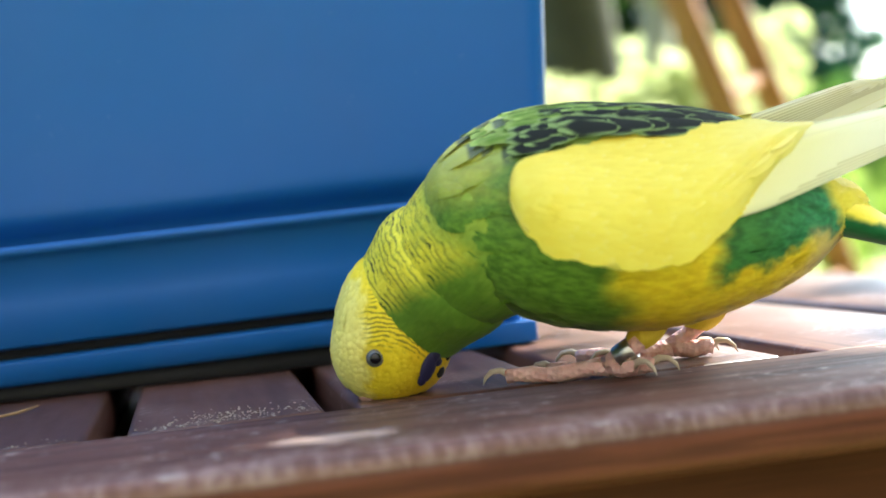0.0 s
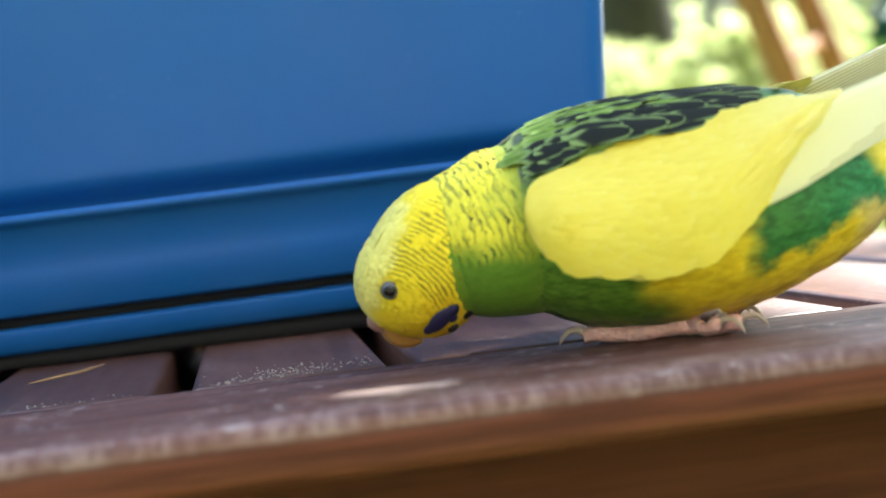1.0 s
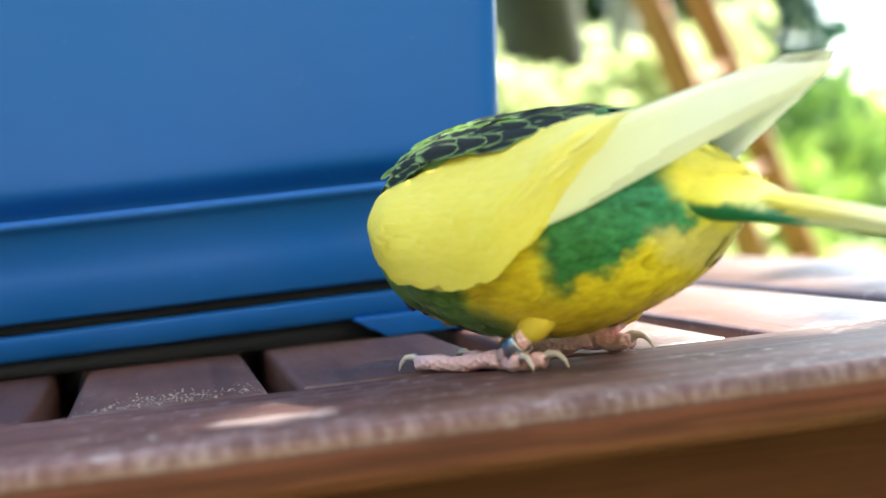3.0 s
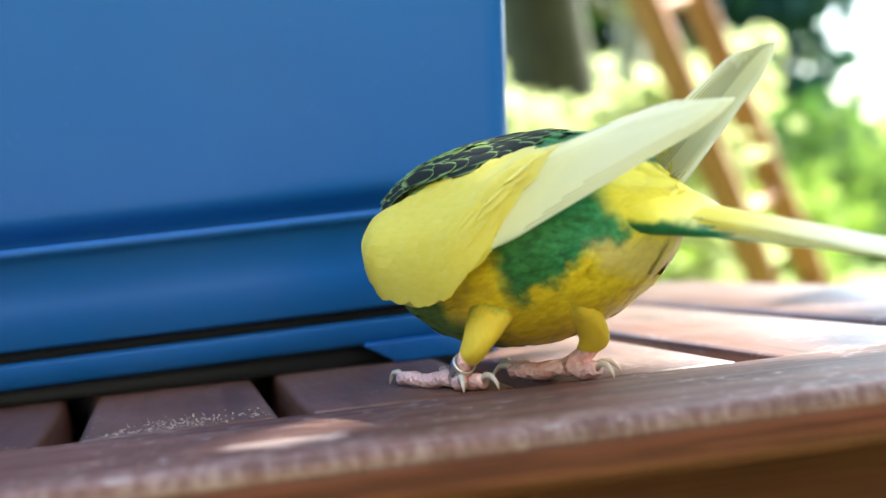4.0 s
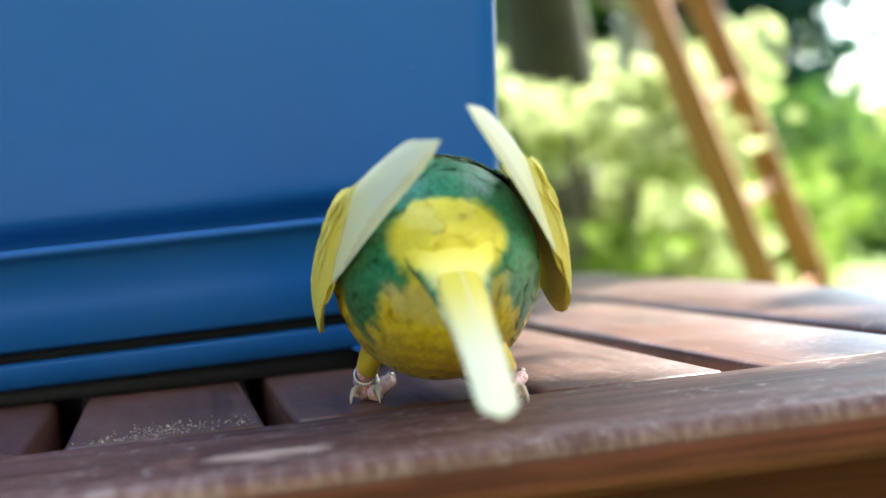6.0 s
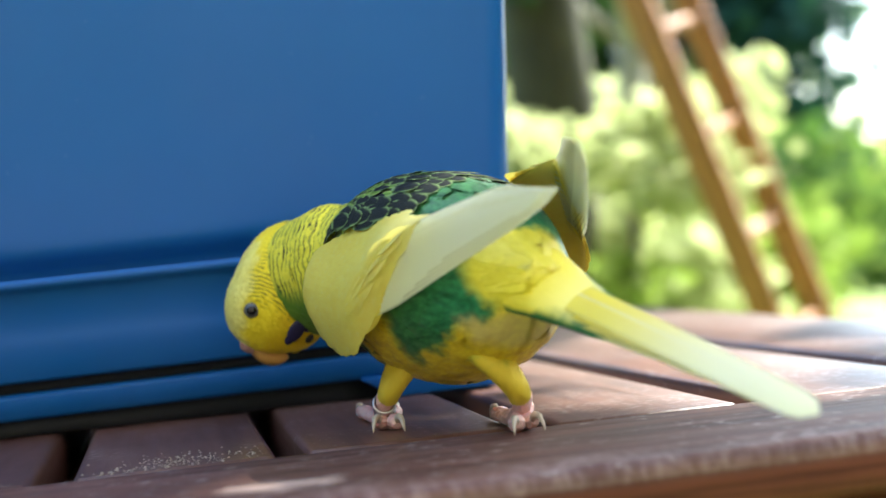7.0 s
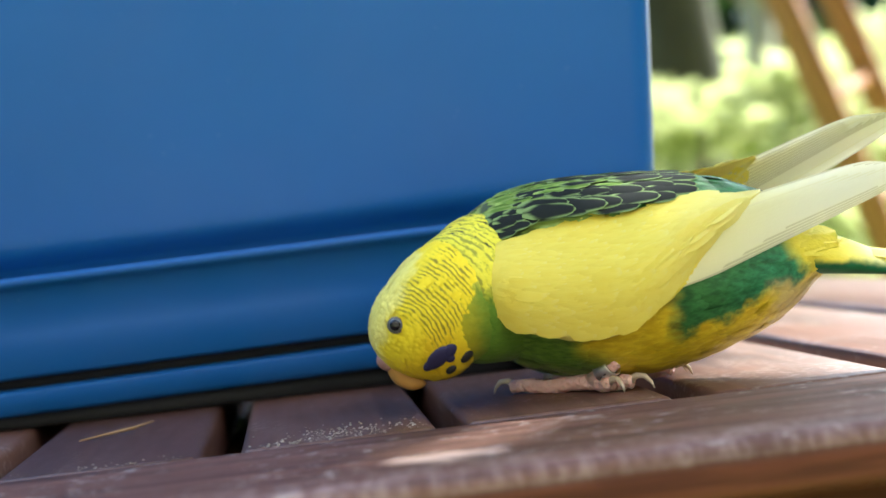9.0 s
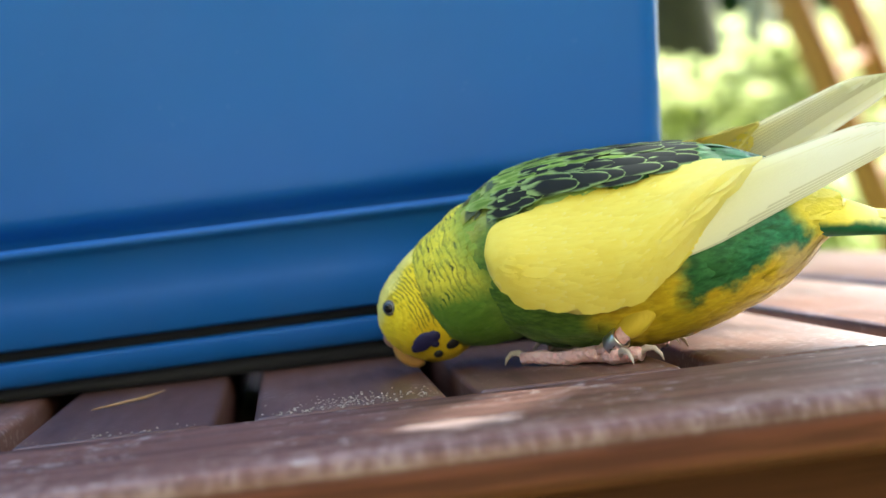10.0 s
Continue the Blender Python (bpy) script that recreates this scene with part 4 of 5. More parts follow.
def build_tail(bird):
    """Stiff tail: yellow coverts over long cream feathers, green undertail; its root is the origin."""
    bm = bmesh.new()
    rings = []
    for x, z, h, w in smooth_stations([(12, -0.5, 2, 5), (5, 0.4, 5.6, 10.5), (-6, 0.4, 6.2, 10.6), (-16, -0.8, 4.8, 8.6), (-27, -2.4, 2.8, 6.6), (-38, -3.6, 1.4, 5.0), (-46, -4.4, 0.4, 3)], 4):
        rings.append(oval(Vector((x, 0, z)) * MM, (0, 1, 0), (0, 0, 1), w * MM, h * MM, 20))
    tail = part("tail", loft(bm, rings), tail_cover, bird, "long tapered tail, yellow at the root fading to cream")
    for k, (length, spread, drop) in enumerate(((94, 0.0, 0.0), (91, 1.6, -0.8), (91, -1.6, -0.8), (78, 2.8, -1.6), (78, -2.8, -1.6), (62, 3.8, -2.3), (62, -3.8, -2.3), (48, 4.6, -3.0), (48, -4.6, -3.0))):
        me = feather_mesh("tail_feather", blade(length * MM, (9.4 - 0.3 * ((k + 1) // 2)) * MM, -0.03, 0.08 + 0.10 * ((k + 1) // 2), 0.16, 36, 0.22), tail_mat)
        lay_feather("tail_feather", me, tail, Vector((0, spread * 0.9, 1.8 + drop)) * MM, Vector((-1, -spread * 0.012, -0.045)), Vector((0, spread * 0.03, 1)))
    for length, y, z in ((58, 0, -5.2), (46, 2.5, -4.6), (46, -2.5, -4.6), (30, 4, -3.8), (30, -4, -3.8)):
        me = feather_mesh("undertail_feather", blade(length * MM, 6.2 * MM, 0.015, 0.35, -0.2, 8), under_mat)
        lay_feather("undertail_feather", me, tail, Vector((4, y, z)) * MM, Vector((-1, 0, 0.03)), Vector((0, y * 0.05, -1)))
    return tail


def tail_cover_material():
    m = Mat("tail_coverts", 0.6, spec=0.3)
    x, y, z = m.xyz()
    n = m.mul(m.math("SUBTRACT", m.noise(130, 4), 0.5), 0.016)
    fine = m.noise(1.0, 4, m.scaled((180, 700, 700)))
    top = m.mix(fine, (0.68, 0.52, 0.012), (0.84, 0.72, 0.06))
    top = m.mix(m.step(m.math("ADD", x, n), -0.006, -0.020), top, m.mix(m.step(x, -0.012, -0.055), (0.90, 0.76, 0.10), (0.95, 0.93, 0.66)))
    low = m.mix(fine, (0.008, 0.085, 0.03), (0.02, 0.18, 0.07))
    m.color(m.mix(m.step(m.math("ADD", z, m.mul(n, 0.3)), 0.0008, -0.0016), top, low))
    return down(m)


tail_cover = tail_cover_material()


def skull_shape(x, y, z):
    """A point of the unit ball carried to the skull: flat cheeks, high forehead, the hind crown drawn out into the nape."""
    back = max(0.0, -x)
    q = Vector((x * (16.4 if x > 0 else 26.0) + 2.0, y * 14.2 * (1 - 0.10 * max(0, x) + 0.15 * back), z * (14.8 * (1 + 0.36 * back) if z > 0 else 16.4)))
    if z < 0 and x > 0.2:
        q.x -= 2.6 * (x - 0.2) * (-z)
    return q


def build_head(bird):
    """Origin in the middle of the skull, beak towards +x."""
    bm = bmesh.new()
    bmesh.ops.create_uvsphere(bm, u_segments=40, v_segments=28, radius=1.0)
    for v in bm.verts:
        x, y, z = v.co
        v.co = skull_shape(x, y, z) * MM
    bm.loops.layers.uv.new("UVMap")
    head = part("head", bm, head_feathers, bird, "yellow head with fine black bars")

    def skull(s, a):
        """s in mm back from the beak over the skull, a round it."""
        t = min(3.1, s / 19.0)
        x, y, z = math.cos(t), math.sin(t) * math.sin(a), math.sin(t) * math.cos(a)
        return skull_shape(x, y, z)

    def point(s, a):
        p = skull(s, a)
        fore = skull(s + 0.5, a) - skull(s - 0.5, a)
        turn = skull(s, a + 0.04) - skull(s, a - 0.04)
        n = fore.cross(turn).normalized()
        if n.dot(p - Vector((2, 0, 0))) < 0:
            n = -n
        return p, n, n.cross(fore).normalized(), None

    rng = np.random.default_rng(15)
    seeds = []
    for s in np.arange(48, 8.5, -1.0):
        n = int(6 + 46 * math.sin(min(3.0, s / 19.0)))
        off = rng.uniform(0, 6.28)
        for k in range(n):
            a = off + 2 * math.pi * (k + rng.uniform(-0.25, 0.25)) / n
            q = skull(s + 1.2, a)
            if (q.x - 6.5) ** 2 + (q.z - 4.5) ** 2 < 3.2 ** 2 and abs(q.y) > 6:
                continue
            if q.x > 11.5 and -12 < q.z < 1.5 and abs(q.y) < 6:
                continue
            seeds.append((s + rng.normal(0, 0.3), a))
    plumage_layer("contour_feathers", head, head_feathers, point, seeds, 2.6, 2.0, 0.22, 16)
    for s in (1, -1):
        bm = bmesh.new()
        bmesh.ops.create_uvsphere(bm, u_segments=18, v_segments=12, radius=2.35 * MM, matrix=Matrix.Translation(Vector((6.5, s * 12.9, 4.5)) * MM) @ Matrix.Diagonal((1, 0.35, 1, 1)))
        part("eyelid", bm, lid_grey, head)
        bm = bmesh.new()
        bmesh.ops.create_uvsphere(bm, u_segments=18, v_segments=12, radius=1.95 * MM, matrix=Matrix.Translation(Vector((6.5, s * 13.15, 4.5)) * MM) @ Matrix.Diagonal((1, 0.45, 1, 1)))
        part("eye", bm, iris_mat, head, "pale grey iris")
        bm = bmesh.new()
        bmesh.ops.create_uvsphere(bm, u_segments=16, v_segments=10, radius=1.5 * MM, matrix=Matrix.Translation(Vector((6.5, s * 13.65, 4.5)) * MM) @ Matrix.Diagonal((1, 0.45, 1, 1)))
        part("pupil", bm, pupil_mat, head)
        # cheek patch and throat spots: small feathers lying on the skin
        for name, mat, spots in (("cheek_patch", violet, ((5.0, -9.8, 4.2, 2.5), (1.6, -10.6, 2.4, 1.9), (8.4, -9.4, 2.0, 1.4), (3.0, -12.0, 1.3, 1.5))), ("throat_spot", spot_black, ((0.0, -14.8, 2.3, 1.9),)), ("throat_spot", spot_black, ((-5.0, -14.8, 2.2, 1.7),)), ("throat_spot", spot_black, ((5.5, -14.2, 1.7, 1.4),))):
            bm = bmesh.new()
            for x, z, a, b in spots:
                q = 1 - ((x - 2) / (16.4 if x > 2 else 22)) ** 2 - (z / 16.4) ** 2
                y = s * (max(2.5, 14.2 * math.sqrt(max(0.0, q))) + 0.5)
                nrm = Vector(((x - 2) / 300, y / 180, z / 225)).normalized()
                rot = nrm.to_track_quat("Y", "Z").to_matrix().to_4x4()
                bmesh.ops.create_uvsphere(bm, u_segments=14, v_segments=8, radius=1.0, matrix=Matrix.Translation(Vector((x, y, z)) * MM) @ rot @ Matrix.Diagonal((a * MM, 0.9 * MM, b * MM, 1)))
            part(name, bm, mat, head)
        bm = bmesh.new()
        bmesh.ops.create_uvsphere(bm, u_segments=14, v_segments=10, radius=1.0, matrix=Matrix.Translation(Vector((16.7, s * 2.0, 0.2)) * MM) @ pose(0, 0, 0, 0, 30, 0) @ Matrix.Diagonal((2.8 * MM, 2.7 * MM, 3.3 * MM, 1)))
        part("cere", bm, cere_mat, head, "brownish pink cere")
        bm = bmesh.new()
        bmesh.ops.create_uvsphere(bm, u_segments=10, v_segments=6, radius=0.75 * MM, matrix=Matrix.Translation(Vector((18.9, s * 2.5, 1.0)) * MM))
        part("nostril", bm, spot_black, head)
    bm = bmesh.new()
    spine = [(11.0, 0.0, 5.0, 4.4), (14.8, -2.2, 4.8, 4.0), (16.7, -5.0, 4.1, 3.5), (16.5, -7.8, 3.1, 2.8), (15.4, -10.0, 2.0, 1.9), (14.3, -11.6, 0.4, 0.4)]
    rings = []
    st = smooth_stations(spine, 3)
    for i, (x, z, w, d) in enumerate(st):
        p, q = st[max(0, i - 1)], st[min(len(st) - 1, i + 1)]
        t = Vector((q[0] - p[0], 0, q[1] - p[1])).normalized()
        rings.append(oval(Vector((x, 0, z)) * MM, (0, 1, 0), (-t.z, 0, t.x), w * MM, d * MM, 14))
    part("upper_beak", loft(bm, rings), beak_mat, head, "hooked ochre beak")
    bm = bmesh.new()
    loft(bm, [oval(Vector((x, 0, z)) * MM, (0, 1, 0), (1, 0, 0.2), w * MM, d * MM, 12) for x, z, w, d in ((9.0, -7.0, 3.4, 3.0), (11.0, -9.4, 2.6, 2.2), (11.5, -10.6, 1.5, 1.1))])
    part("lower_beak", bm, beak_mat, head)
    return head


def build_neck(bird, name, label, mat, stations):
    bm = bmesh.new()
    st = smooth_stations(stations, 4)
    rings = []
    for x, z, h, w in st:
        rings.append([p + (p - Vector((x * MM, 0, 0))) * 0.03 * noise.noise(p * 300) for p in oval(Vector((x, 0, z)) * MM, (0, 1, 0), (0, 0, 1), w * MM, h * MM, 32)])
    loft(bm, rings)
    bm.loops.layers.uv.new("UVMap")
    neck = part(name, bm, mat, bird, label)
    point, total = lofted(st)
    seeds = scatter(total - 6, 26, 1.0, 13, lambda s: 40 if s > 6 else 28)
    plumage_layer("contour_feathers", neck, mat, point, seeds, 4.4, 3.6, 0.20, 14)
    return neck


NECK = [(-14, 0, 6, 6), (-10, 0, 14, 14), (-2, 0.2, 20.8, 21), (9, 0.5, 21.2, 20.4), (20, 1.2, 19.4, 18.4), (28, 2.0, 16.5, 15), (33, 1, 9, 9)]
NAPE = [(-32, 0.5, 7, 7), (-28, 1, 14, 13.5), (-18, 2.2, 19.8, 18), (-8, 2.4, 18.2, 16), (2, 1.8, 15.8, 13.8), (9, 0.6, 10.6, 9.4), (12, 0, 5, 5)]


def build_leg(bird, side, ringed):
    """Origin on the ground where the toes meet; forward is +x; two toes forward, two back."""
    bm = bmesh.new()
    tube(bm, [(0.5 * MM, 0, 3.0 * MM), (-2.6 * MM, side * 0.6 * MM, 5.0 * MM), (-6.4 * MM, side * 1.1 * MM, 7.2 * MM), (-9.0 * MM, side * 1.0 * MM, 9.2 * MM)], [2.6 * MM, 2.4 * MM, 2.2 * MM, 2.4 * MM], 12)
    leg = part("leg", bm, skin, bird, "pink scaly leg")
    bm = bmesh.new()
    st = smooth_stations([(-7.0, 0, 7.6, 2.7), (-9.0, 0, 9.2, 3.4), (-10.6, -1.2 * side, 12.0, 4.1), (-10.8, -3.8 * side, 16.0, 5.2), (-10.2, -7.2 * side, 20.5, 6.2), (-9.2, -10.5 * side, 25, 5.8), (-8.8, -12.0 * side, 28, 3.2)], 4)
    loft(bm, [oval(Vector((x, y, z)) * MM, (1, 0, 0.3), (0, 1, 0), r * 1.15 * MM, r * 0.9 * MM, 16) for x, y, z, r in st])
    part("feathered_shank", bm, shank_down, leg, "pale yellow down above the foot")
    for ang, length in ((9 * side, 27), (-15 * side, 18), (172 * -side, 11.5), (158 * side, 8)):
        a = radians(ang)
        d = Vector((math.cos(a), math.sin(a), 0))
        bm = bmesh.new()
        pts, rad = [], []
        for i in range(9):
            f = i / 8
            pts.append((d * length * f + Vector((0, 0, 2.5 - 0.5 * f + 0.45 * math.sin(f * 9)))) * MM)
            rad.append((2.3 - 0.35 * f + 0.22 * math.sin(f * 19)) * MM)
        tube(bm, pts, rad, 10)
        part("toe", bm, skin, leg)
        bm = bmesh.new()
        p = [(d * (length - 1 + x) + Vector((0, 0, z))) * MM for x, z in ((0, 2.6), (2.4, 4.0), (4.8, 3.8), (6.6, 2.2), (7.4, 0.4))]
        tube(bm, p, [1.1 * MM, 0.95 * MM, 0.75 * MM, 0.5 * MM, 0.12 * MM], 8)
        part("claw", bm, claw_mat, leg, "curved horn-coloured claw")
    if ringed:
        c = Vector((-4.8, side * 0.9, 6.1)) * MM
        ax = Vector((-0.86, 0.10, 0.50)).normalized()
        u = Vector((0, 1, 0))
        w = ax.cross(u)
        bm = bmesh.new()
        loft(bm, [oval(c + ax * h * MM, u, w, r * MM, r * MM, 28) for h, r in ((-2.6, 2.6), (-2.6, 3.05), (-2.4, 3.2), (2.4, 3.2), (2.6, 3.05), (2.6, 2.6), (-2.6, 2.6))], cap=False)
        band = part("leg_ring", bm, silver, leg, "shiny engraved metal leg ring")
        for k, (h, t) in enumerate(((-1.0, 0.5), (0.6, 0.5), (-0.2, 1.1), (1.1, 1.1), (-1.0, 1.7), (0.5, 1.7), (-0.3, 2.3), (0.9, 2.3))):
            bm = bmesh.new()
            p = c + (ax * h + (u * math.cos(t) + w * math.sin(t)) * 3.17) * MM
            bmesh.ops.create_cube(bm, size=1.0, matrix=Matrix.Translation(p) @ Matrix((ax, (u * -math.sin(t) + w * math.cos(t)), u * math.cos(t) + w * math.sin(t))).transposed().to_4x4() @ Matrix.Diagonal((0.9 * MM, 0.35 * MM, 0.12 * MM, 1)))
            part("engraving", bm, lid_grey, leg)
    return leg


def build_bird():
    bird = tagged(new("budgerigar"), "yellow and green budgerigar with black-scalloped back pecking on the tabletop", "bird")
    body = build_body(bird)
    build_mantle(body)
    return {"bird": bird, "left_wing": build_wing(bird, 1), "right_wing": build_wing(bird, -1), "tail": build_tail(bird), "head": build_head(bird), "neck": build_neck(bird, "neck", "green and yellow neck feathers", neck_feathers, NECK), "nape": build_neck(bird, "nape", "yellow nape with fine dark feather edges", nape_feathers, NAPE),
            "left_leg": build_leg(bird, 1, True), "right_leg": build_leg(bird, -1, False)}


BIRD = build_bird()

# ---- small things on the table ----
def build_bits():
    straw = Mat("dry_straw", 0.7)
    straw.color(straw.mix(straw.noise(300, 3), (0.20, 0.11, 0.045), (0.32, 0.20, 0.08)))
    bm = bmesh.new()
    tube(bm, [(-0.0475, 0.0610, TOP + 0.0006), (-0.040, 0.0655, TOP + 0.0011), (-0.033, 0.0715, TOP + 0.0014), (-0.0275, 0.0770, TOP + 0.0022)], [0.0002, 0.0004, 0.0005, 0.0002], 8)
    for v in bm.verts:
        v.co.z = max(v.co.z, TOP + 0.0002)
    tagged(part("straw", bm, straw), "dry tan husk of straw lying on a slat", "straw")
    rng = np.random.default_rng(9)
    pale = Mat("crumb", 0.8).color((0.36, 0.33, 0.28))
    bm = bmesh.new()
    for cx, cy, sx, sy, n in ((0.030, 0.010, 0.008, 0.006, 90), (0.024, 0.016, 0.007, 0.008, 80), (0.014, 0.004, 0.008, 0.003, 60), (-0.035, 0.003, 0.014, 0.003, 40), (0.066, 0.030, 0.003, 0.010, 30), (0.100, 0.012, 0.012, 0.008, 18), (0.045, 0.012, 0.002, 0.006, 25)):
        for _ in range(n):
            x, y, s = rng.normal(cx, sx), abs(rng.normal(cy, sy)), rng.uniform(0.00008, 0.00024)
            if not any(a + 0.002 < x < b - 0.002 for a, b in SLATS):
                continue
            bmesh.ops.create_cube(bm, size=1.0, matrix=Matrix.Translation((x, y, TOP + s * 0.2)) @ Euler((0, 0, rng.uniform(0, 3))).to_matrix().to_4x4() @ Matrix.Diagonal((s * 2.5, s * 1.5, s, 1)))
    tagged(part("crumbs", bm, pale, smooth=False), "pale seed crumbs and dust scattered on slats", "crumbs", kind="stuff")


build_bits()

# ---- what moves ----
# seconds; place in mm; heading, nose-down pitch and roll in degrees
BODY = [
    (0, 126.2, -13.5, 785.7, 174.7, -8, 4.4),
    (0.5, 117, -23.9, 776.8, 165.1, -0.7, 1.1),
    (1, 118.4, -17.6, 776.2, 164.8, -0.2, 0.1),
    (1.5, 115.6, -13.5, 780.3, 158.3, -8, 1.2),
    (2, 119.8, 0.9, 778.2, 142.4, -9.5, 0.1),
    (2.5, 120, -5.2, 778.2, 125.5, 1.4, 2.1),
    (3, 119.8, -8.9, 779.4, 125.5, -1, 2.9),
    (4.3, 119.3, 26.3, 782.1, 111.5, 1.3, 1.9),
    (4.5, 102.1, 13.8, 780.4, 96.4, 3.5, -2.6),
    (5, 94.4, 5.7, 776.8, 82.5, 1.6, 3.2),
    (5.5, 96.5, 1.9, 775.9, 80.6, 1.9, 4.4),
    (6.8, 102.4, 22.4, 784.9, 93, -3.8, -2.7),
    (7, 100.3, 24, 784.8, 100.9, -6.4, -6.4),
    (7.5, 104.6, 55.8, 786.3, 128.9, 2.1, -1.3),
    (8, 101, 48.9, 777.6, 153.3, -5.5, -1.4),
    (8.2, 102.8, 51.7, 778, 149.5, -4.1, -2.9),
    (8.5, 102.6, 49.3, 778.1, 152.7, -1.1, -1.1),
    (8.6, 109, 43.9, 783, 158.3, -11.1, -0.2),
    (9, 105.4, 38, 776.3, 159.4, -3.6, -0.1),
    (9.2, 108.9, 42.2, 776.5, 157.5, -3.3, -0.5),
    (9.5, 107.1, 38.2, 776.1, 159.3, -3.4, -0.4),
    (10, 104.7, 37.5, 775.9, 158, -1.1, -0.7)]
HEAD = [
    (0, 70.6, 11.6, 756.2, 178.5, 67.4, -3),
    (0.5, 62.7, -9.4, 761.7, 162.1, 40.2, -16.1),
    (1, 61, -10.3, 763.6, 159.9, 43.7, -14.9),
    (1.5, 80.7, 26.2, 775.8, 132.3, 19, -0.3),
    (2, 108.6, 44.5, 777.1, 93.6, 32, 0),
    (2.5, 106.5, 38.8, 764.6, 80.5, 45, 0),
    (3, 105.9, 35.4, 767.5, 80.6, 45, 0),
    (4.3, 116.9, 72.4, 768.5, 66.9, 45, 0),
    (4.5, 96.9, 66.2, 764.2, 96.2, 38, 0),
    (5, 100.6, 59, 762.2, 82.3, 38, 0),
    (5.5, 130, 64.6, 782.6, 61.7, 25, 0),
    (6.8, 72.6, 73.1, 788.9, 155, 21.1, -2),
    (7, 61.2, 75.5, 778.1, 167.7, 53.7, -2.9),
    (7.5, 56.4, 72.2, 762.5, 175.3, 56.2, -6.9),
    (8, 58.2, 84.5, 769.3, 158.6, 39.2, -0.8),
    (8.2, 58.1, 82.8, 759.2, 166.5, 55.9, -1.4),
    (8.5, 54.2, 40.9, 774.9, 180.7, 21, 0.5),
    (8.6, 53.2, 34.1, 792.6, 188.6, 11.6, 7.6),
    (9, 55.1, 31.2, 766, 167.9, 40.4, 2.3),
    (9.2, 58.7, 32.7, 761.9, 160.8, 44.2, -1),
    (9.5, 55.8, 34.8, 760.9, 165.3, 46.5, -5.2),
    (10, 55.5, 61.8, 760.1, 148.3, 35.9, 3.4)]
LEFT_FOOT = [(0, 124, -6), (0.5, 127, -22), (1, 124, -25), (1.5, 108, -19), (3.2, 108, -18), (4.3, 95, 16), (4.5, 93, 12), (4.7, 84, 24), (5, 82, 26), (5.7, 82, 27), (6.8, 83, 31), (7, 84, 32), (7.5, 88, 40), (8, 91, 40), (8.5, 91, 43), (8.6, 98, 40), (9, 99, 31), (9.5, 98.5, 28), (10, 98, 25)]
RIGHT_FOOT = [(0, 150, 20), (0.5, 134, 2), (1, 133, 0), (1.5, 136, -2), (3.2, 137, 1), (4.3, 122, 4), (4.5, 112, -7), (5, 112, -9), (5.5, 111, -10), (6.8, 112, -8), (7, 113, -3), (7.5, 118, 30), (8, 125, 51), (8.5, 126, 55), (8.6, 127, 56), (9, 116, 52), (9.5, 112, 50), (10, 111, 49)]
# seconds; where the toes point, in degrees
LEFT_TOES = [(0, 150), (0.5, 156), (1, 150), (1.5, 126), (3.2, 124), (4.3, 95), (4.5, 86), (5.5, 80), (6.8, 82), (7, 88), (7.5, 108), (8, 112), (8.5, 116), (8.6, 126), (9, 132), (10, 130)]
RIGHT_TOES = [(0, 165), (1.5, 140), (3.2, 135), (4.3, 110), (4.5, 84), (5.5, 76), (7, 80), (7.5, 112), (8, 135), (10, 150)]
# seconds; sideways swing and lift in degrees, and for the tail and the drooping wing its roll
TAIL = [(0, 0, -11, -12), (0.5, -1, -10, -12), (1, -3, -9, -12), (1.5, -4, -8, -12), (2, -6, -7, -12), (2.5, -14.5, -4, -10), (3, -14.5, -6.4, -10), (4.3, -0.9, -8.8, -18), (4.5, 12.8, -15.6, -24), (5, 1.5, -14.1, -8), (5.5, -0.3, -15, 0), (6.8, 6.8, -14.1, -14), (7, 11.3, -11.9, -24), (7.5, -7.9, -10.8, -26), (8, 6.5, -4, -20), (8.5, 8, -4.5, -16), (8.6, 8, -4.5, -16), (9, 7, -5, -15), (9.5, 6.5, -5, -14), (10, 6, -5, -14)]
LEFT_WING = [(0, 0, 0.5), (2.5, -0.1, 0.7), (3, 1.7, 1.2), (4.3, -1.8, -1.3), (4.5, -0.3, -0.3), (5, 0.1, -0.7), (5.5, 0.1, -0.9), (6.8, 0.1, -0.5), (7, -0.2, -0.2), (7.5, -2, -1.5), (8, 0.8, -1.2), (8.5, 1.6, -0.9), (10, 1.6, -0.9)]
RIGHT_WING = [(0, 6.8, 8.9, -9), (2, -1, 3.8, -9), (2.5, -1, 3.8, -10), (3, 0.4, 5.1, -12), (4.3, 8, 10, -16), (4.5, 3.8, 9.2, -18), (5, 0.4, 3, -4), (5.5, 0.5, 3.5, -4), (6.8, 1.6, 6.1, -16), (7, 2.9, 8.1, -18), (7.5, 7.7, 9.1, -14), (8, 9.1, 9.1, -10), (8.5, 6.8, 8.9, -9), (10, 6.8, 8.9, -9)]


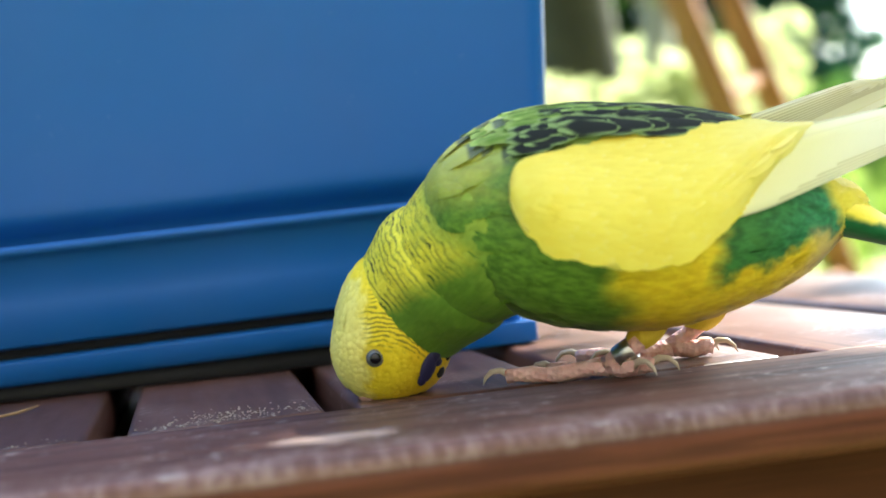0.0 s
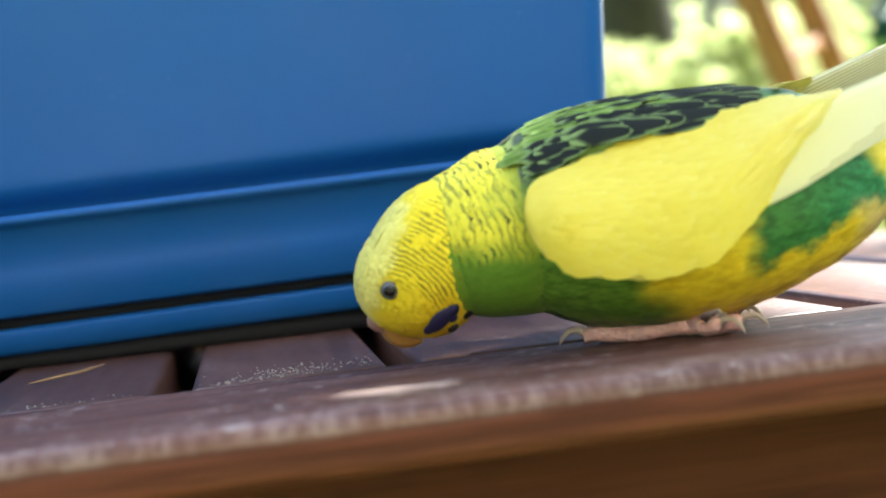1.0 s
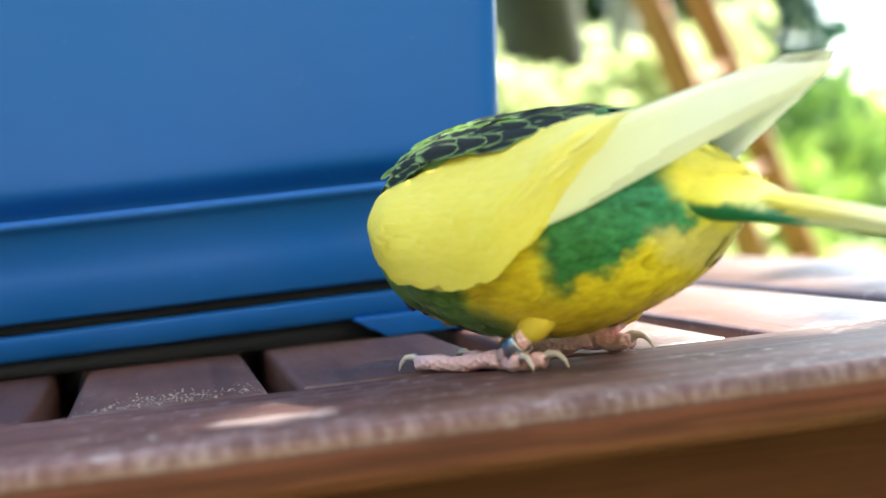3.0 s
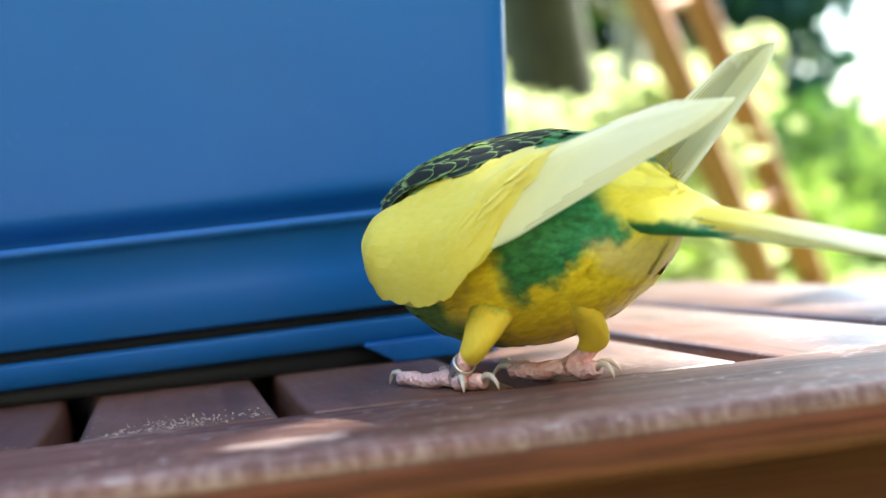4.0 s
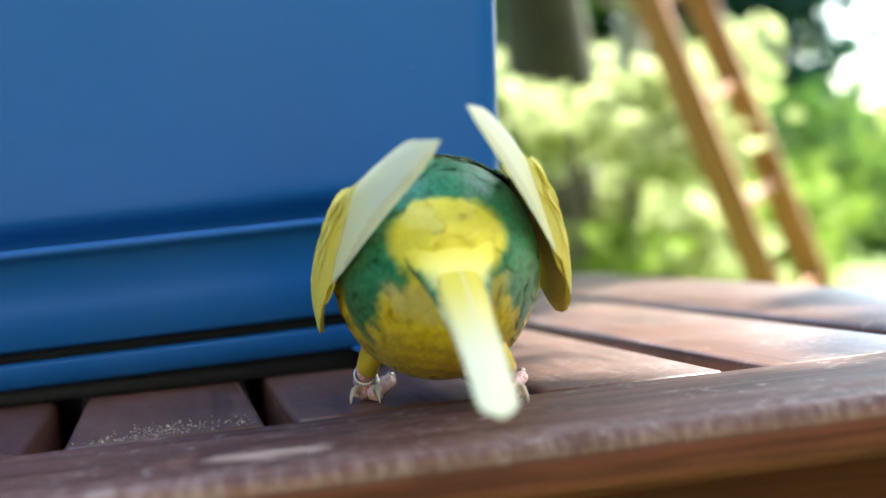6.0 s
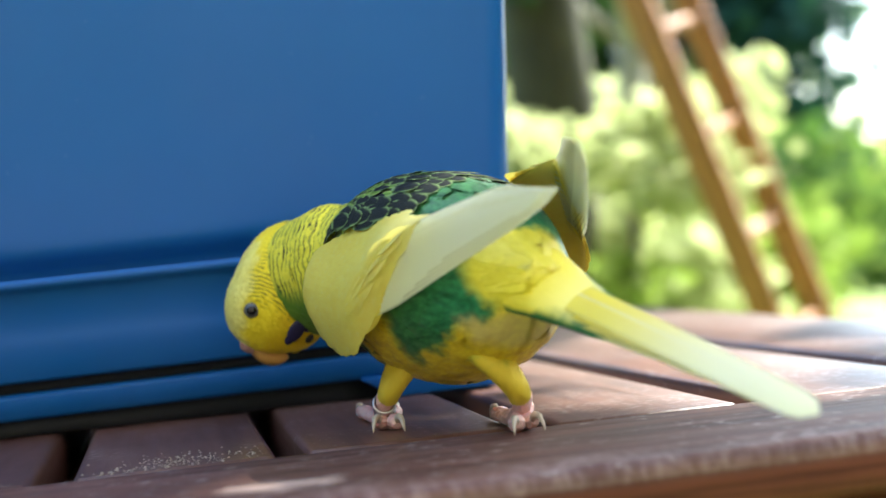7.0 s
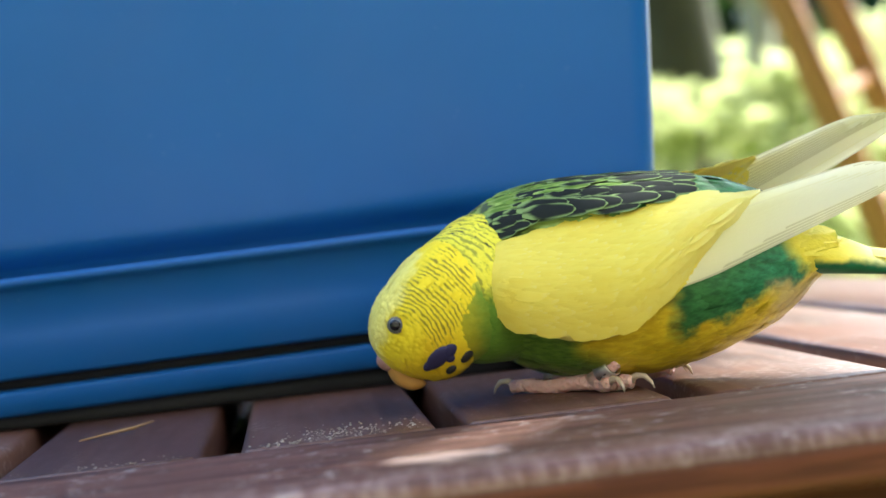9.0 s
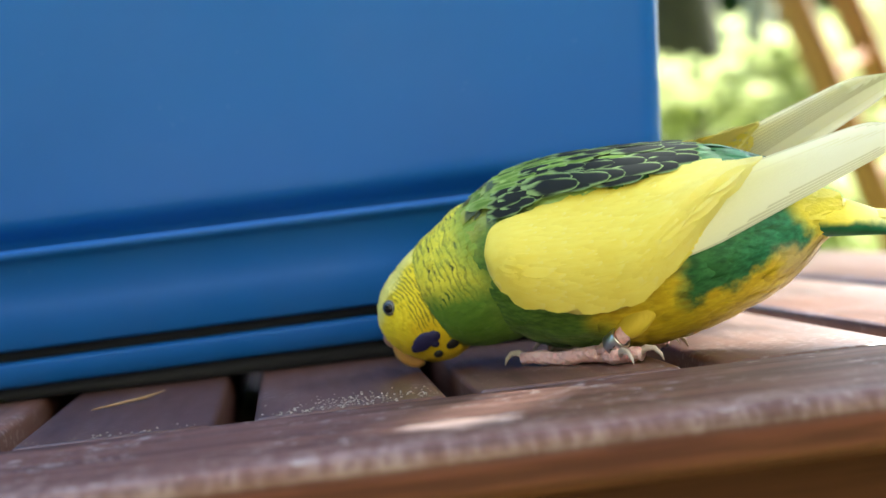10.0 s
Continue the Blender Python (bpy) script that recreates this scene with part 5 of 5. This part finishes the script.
def along(rows, t):
    """The values of a table at t, gliding from row to row."""
    ts = [r[0] for r in rows]
    if t <= ts[0]:
        return np.array(rows[0][1:], float)
    if t >= ts[-1]:
        return np.array(rows[-1][1:], float)
    i = max(k for k in range(len(ts)) if ts[k] <= t)
    v = [np.array(r[1:], float) for r in rows]

    def slope(k):
        if k == 0 or k == len(ts) - 1:
            return v[k] * 0
        a, b = (v[k] - v[k - 1]) / (ts[k] - ts[k - 1]), (v[k + 1] - v[k]) / (ts[k + 1] - ts[k])
        return np.where(a * b > 0, 2 * a * b / np.where(np.abs(a + b) < 1e-9, 1e-9, a + b), 0)

    h = ts[i + 1] - ts[i]
    s = (t - ts[i]) / h
    return ((1 + 2 * s) * (1 - s) ** 2 * v[i] + s * (1 - s) ** 2 * h * slope(i) + s * s * (3 - 2 * s) * v[i + 1] + s * s * (s - 1) * h * slope(i + 1))


def posed(row):
    x, y, z, heading, pitch, roll = row
    return pose(x * MM, y * MM, z * MM, roll, pitch, heading)


def hinge(at, swing, lift, roll=0.0):
    p = Vector(at) * MM
    return Matrix.Translation(p) @ pose(0, 0, 0, roll, lift, swing)


def swung(at, swing, lift, roll=0.0):
    return hinge(at, swing, lift, roll) @ Matrix.Translation(-Vector(at) * MM)


def neck_pose(head):
    """The neck spans from the shoulders to the skull, in the body's space."""
    base = Vector((24, 0, -4)) * MM
    tip = head @ (Vector((-6, 0, -3.5)) * MM)
    x = (tip - base).normalized()
    up = Vector((0, 0, 2.5)) + (head.to_3x3() @ Vector((0, 0, 1)))
    up = (up - x * up.dot(x)).normalized()
    m = Matrix((x, up.cross(x), up)).transposed().to_4x4()
    return Matrix.Translation(base) @ m, Matrix.Translation(tip) @ m


def motions():
    times = [k / 10 for k in range(101)]
    rows = {k: [] for k in BIRD}
    for t in times:
        body = posed(along(BODY, t))
        inv = body.inverted()
        head = inv @ posed(along(HEAD, t))
        rows["bird"].append((t, body))
        rows["head"].append((t, head))
        for key, m in zip(("neck", "nape"), neck_pose(head)):
            rows[key].append((t, m))
        rows["tail"].append((t, hinge((-50, 0, 1), *along(TAIL, t))))
        rows["left_wing"].append((t, swung((22, 24, 4), *along(LEFT_WING, t))))
        rows["right_wing"].append((t, swung((22, -24, 4), *along(RIGHT_WING, t))))
        for key, table, turn in (("left_leg", LEFT_FOOT, LEFT_TOES), ("right_leg", RIGHT_FOOT, RIGHT_TOES)):
            x, y = along(table, t)
            rows[key].append((t, inv @ pose(x * MM, y * MM, TOP + 0.0002, 0, 0, along(turn, t)[0])))
    for key, ob in BIRD.items():
        walk(ob, rows[key])


motions()
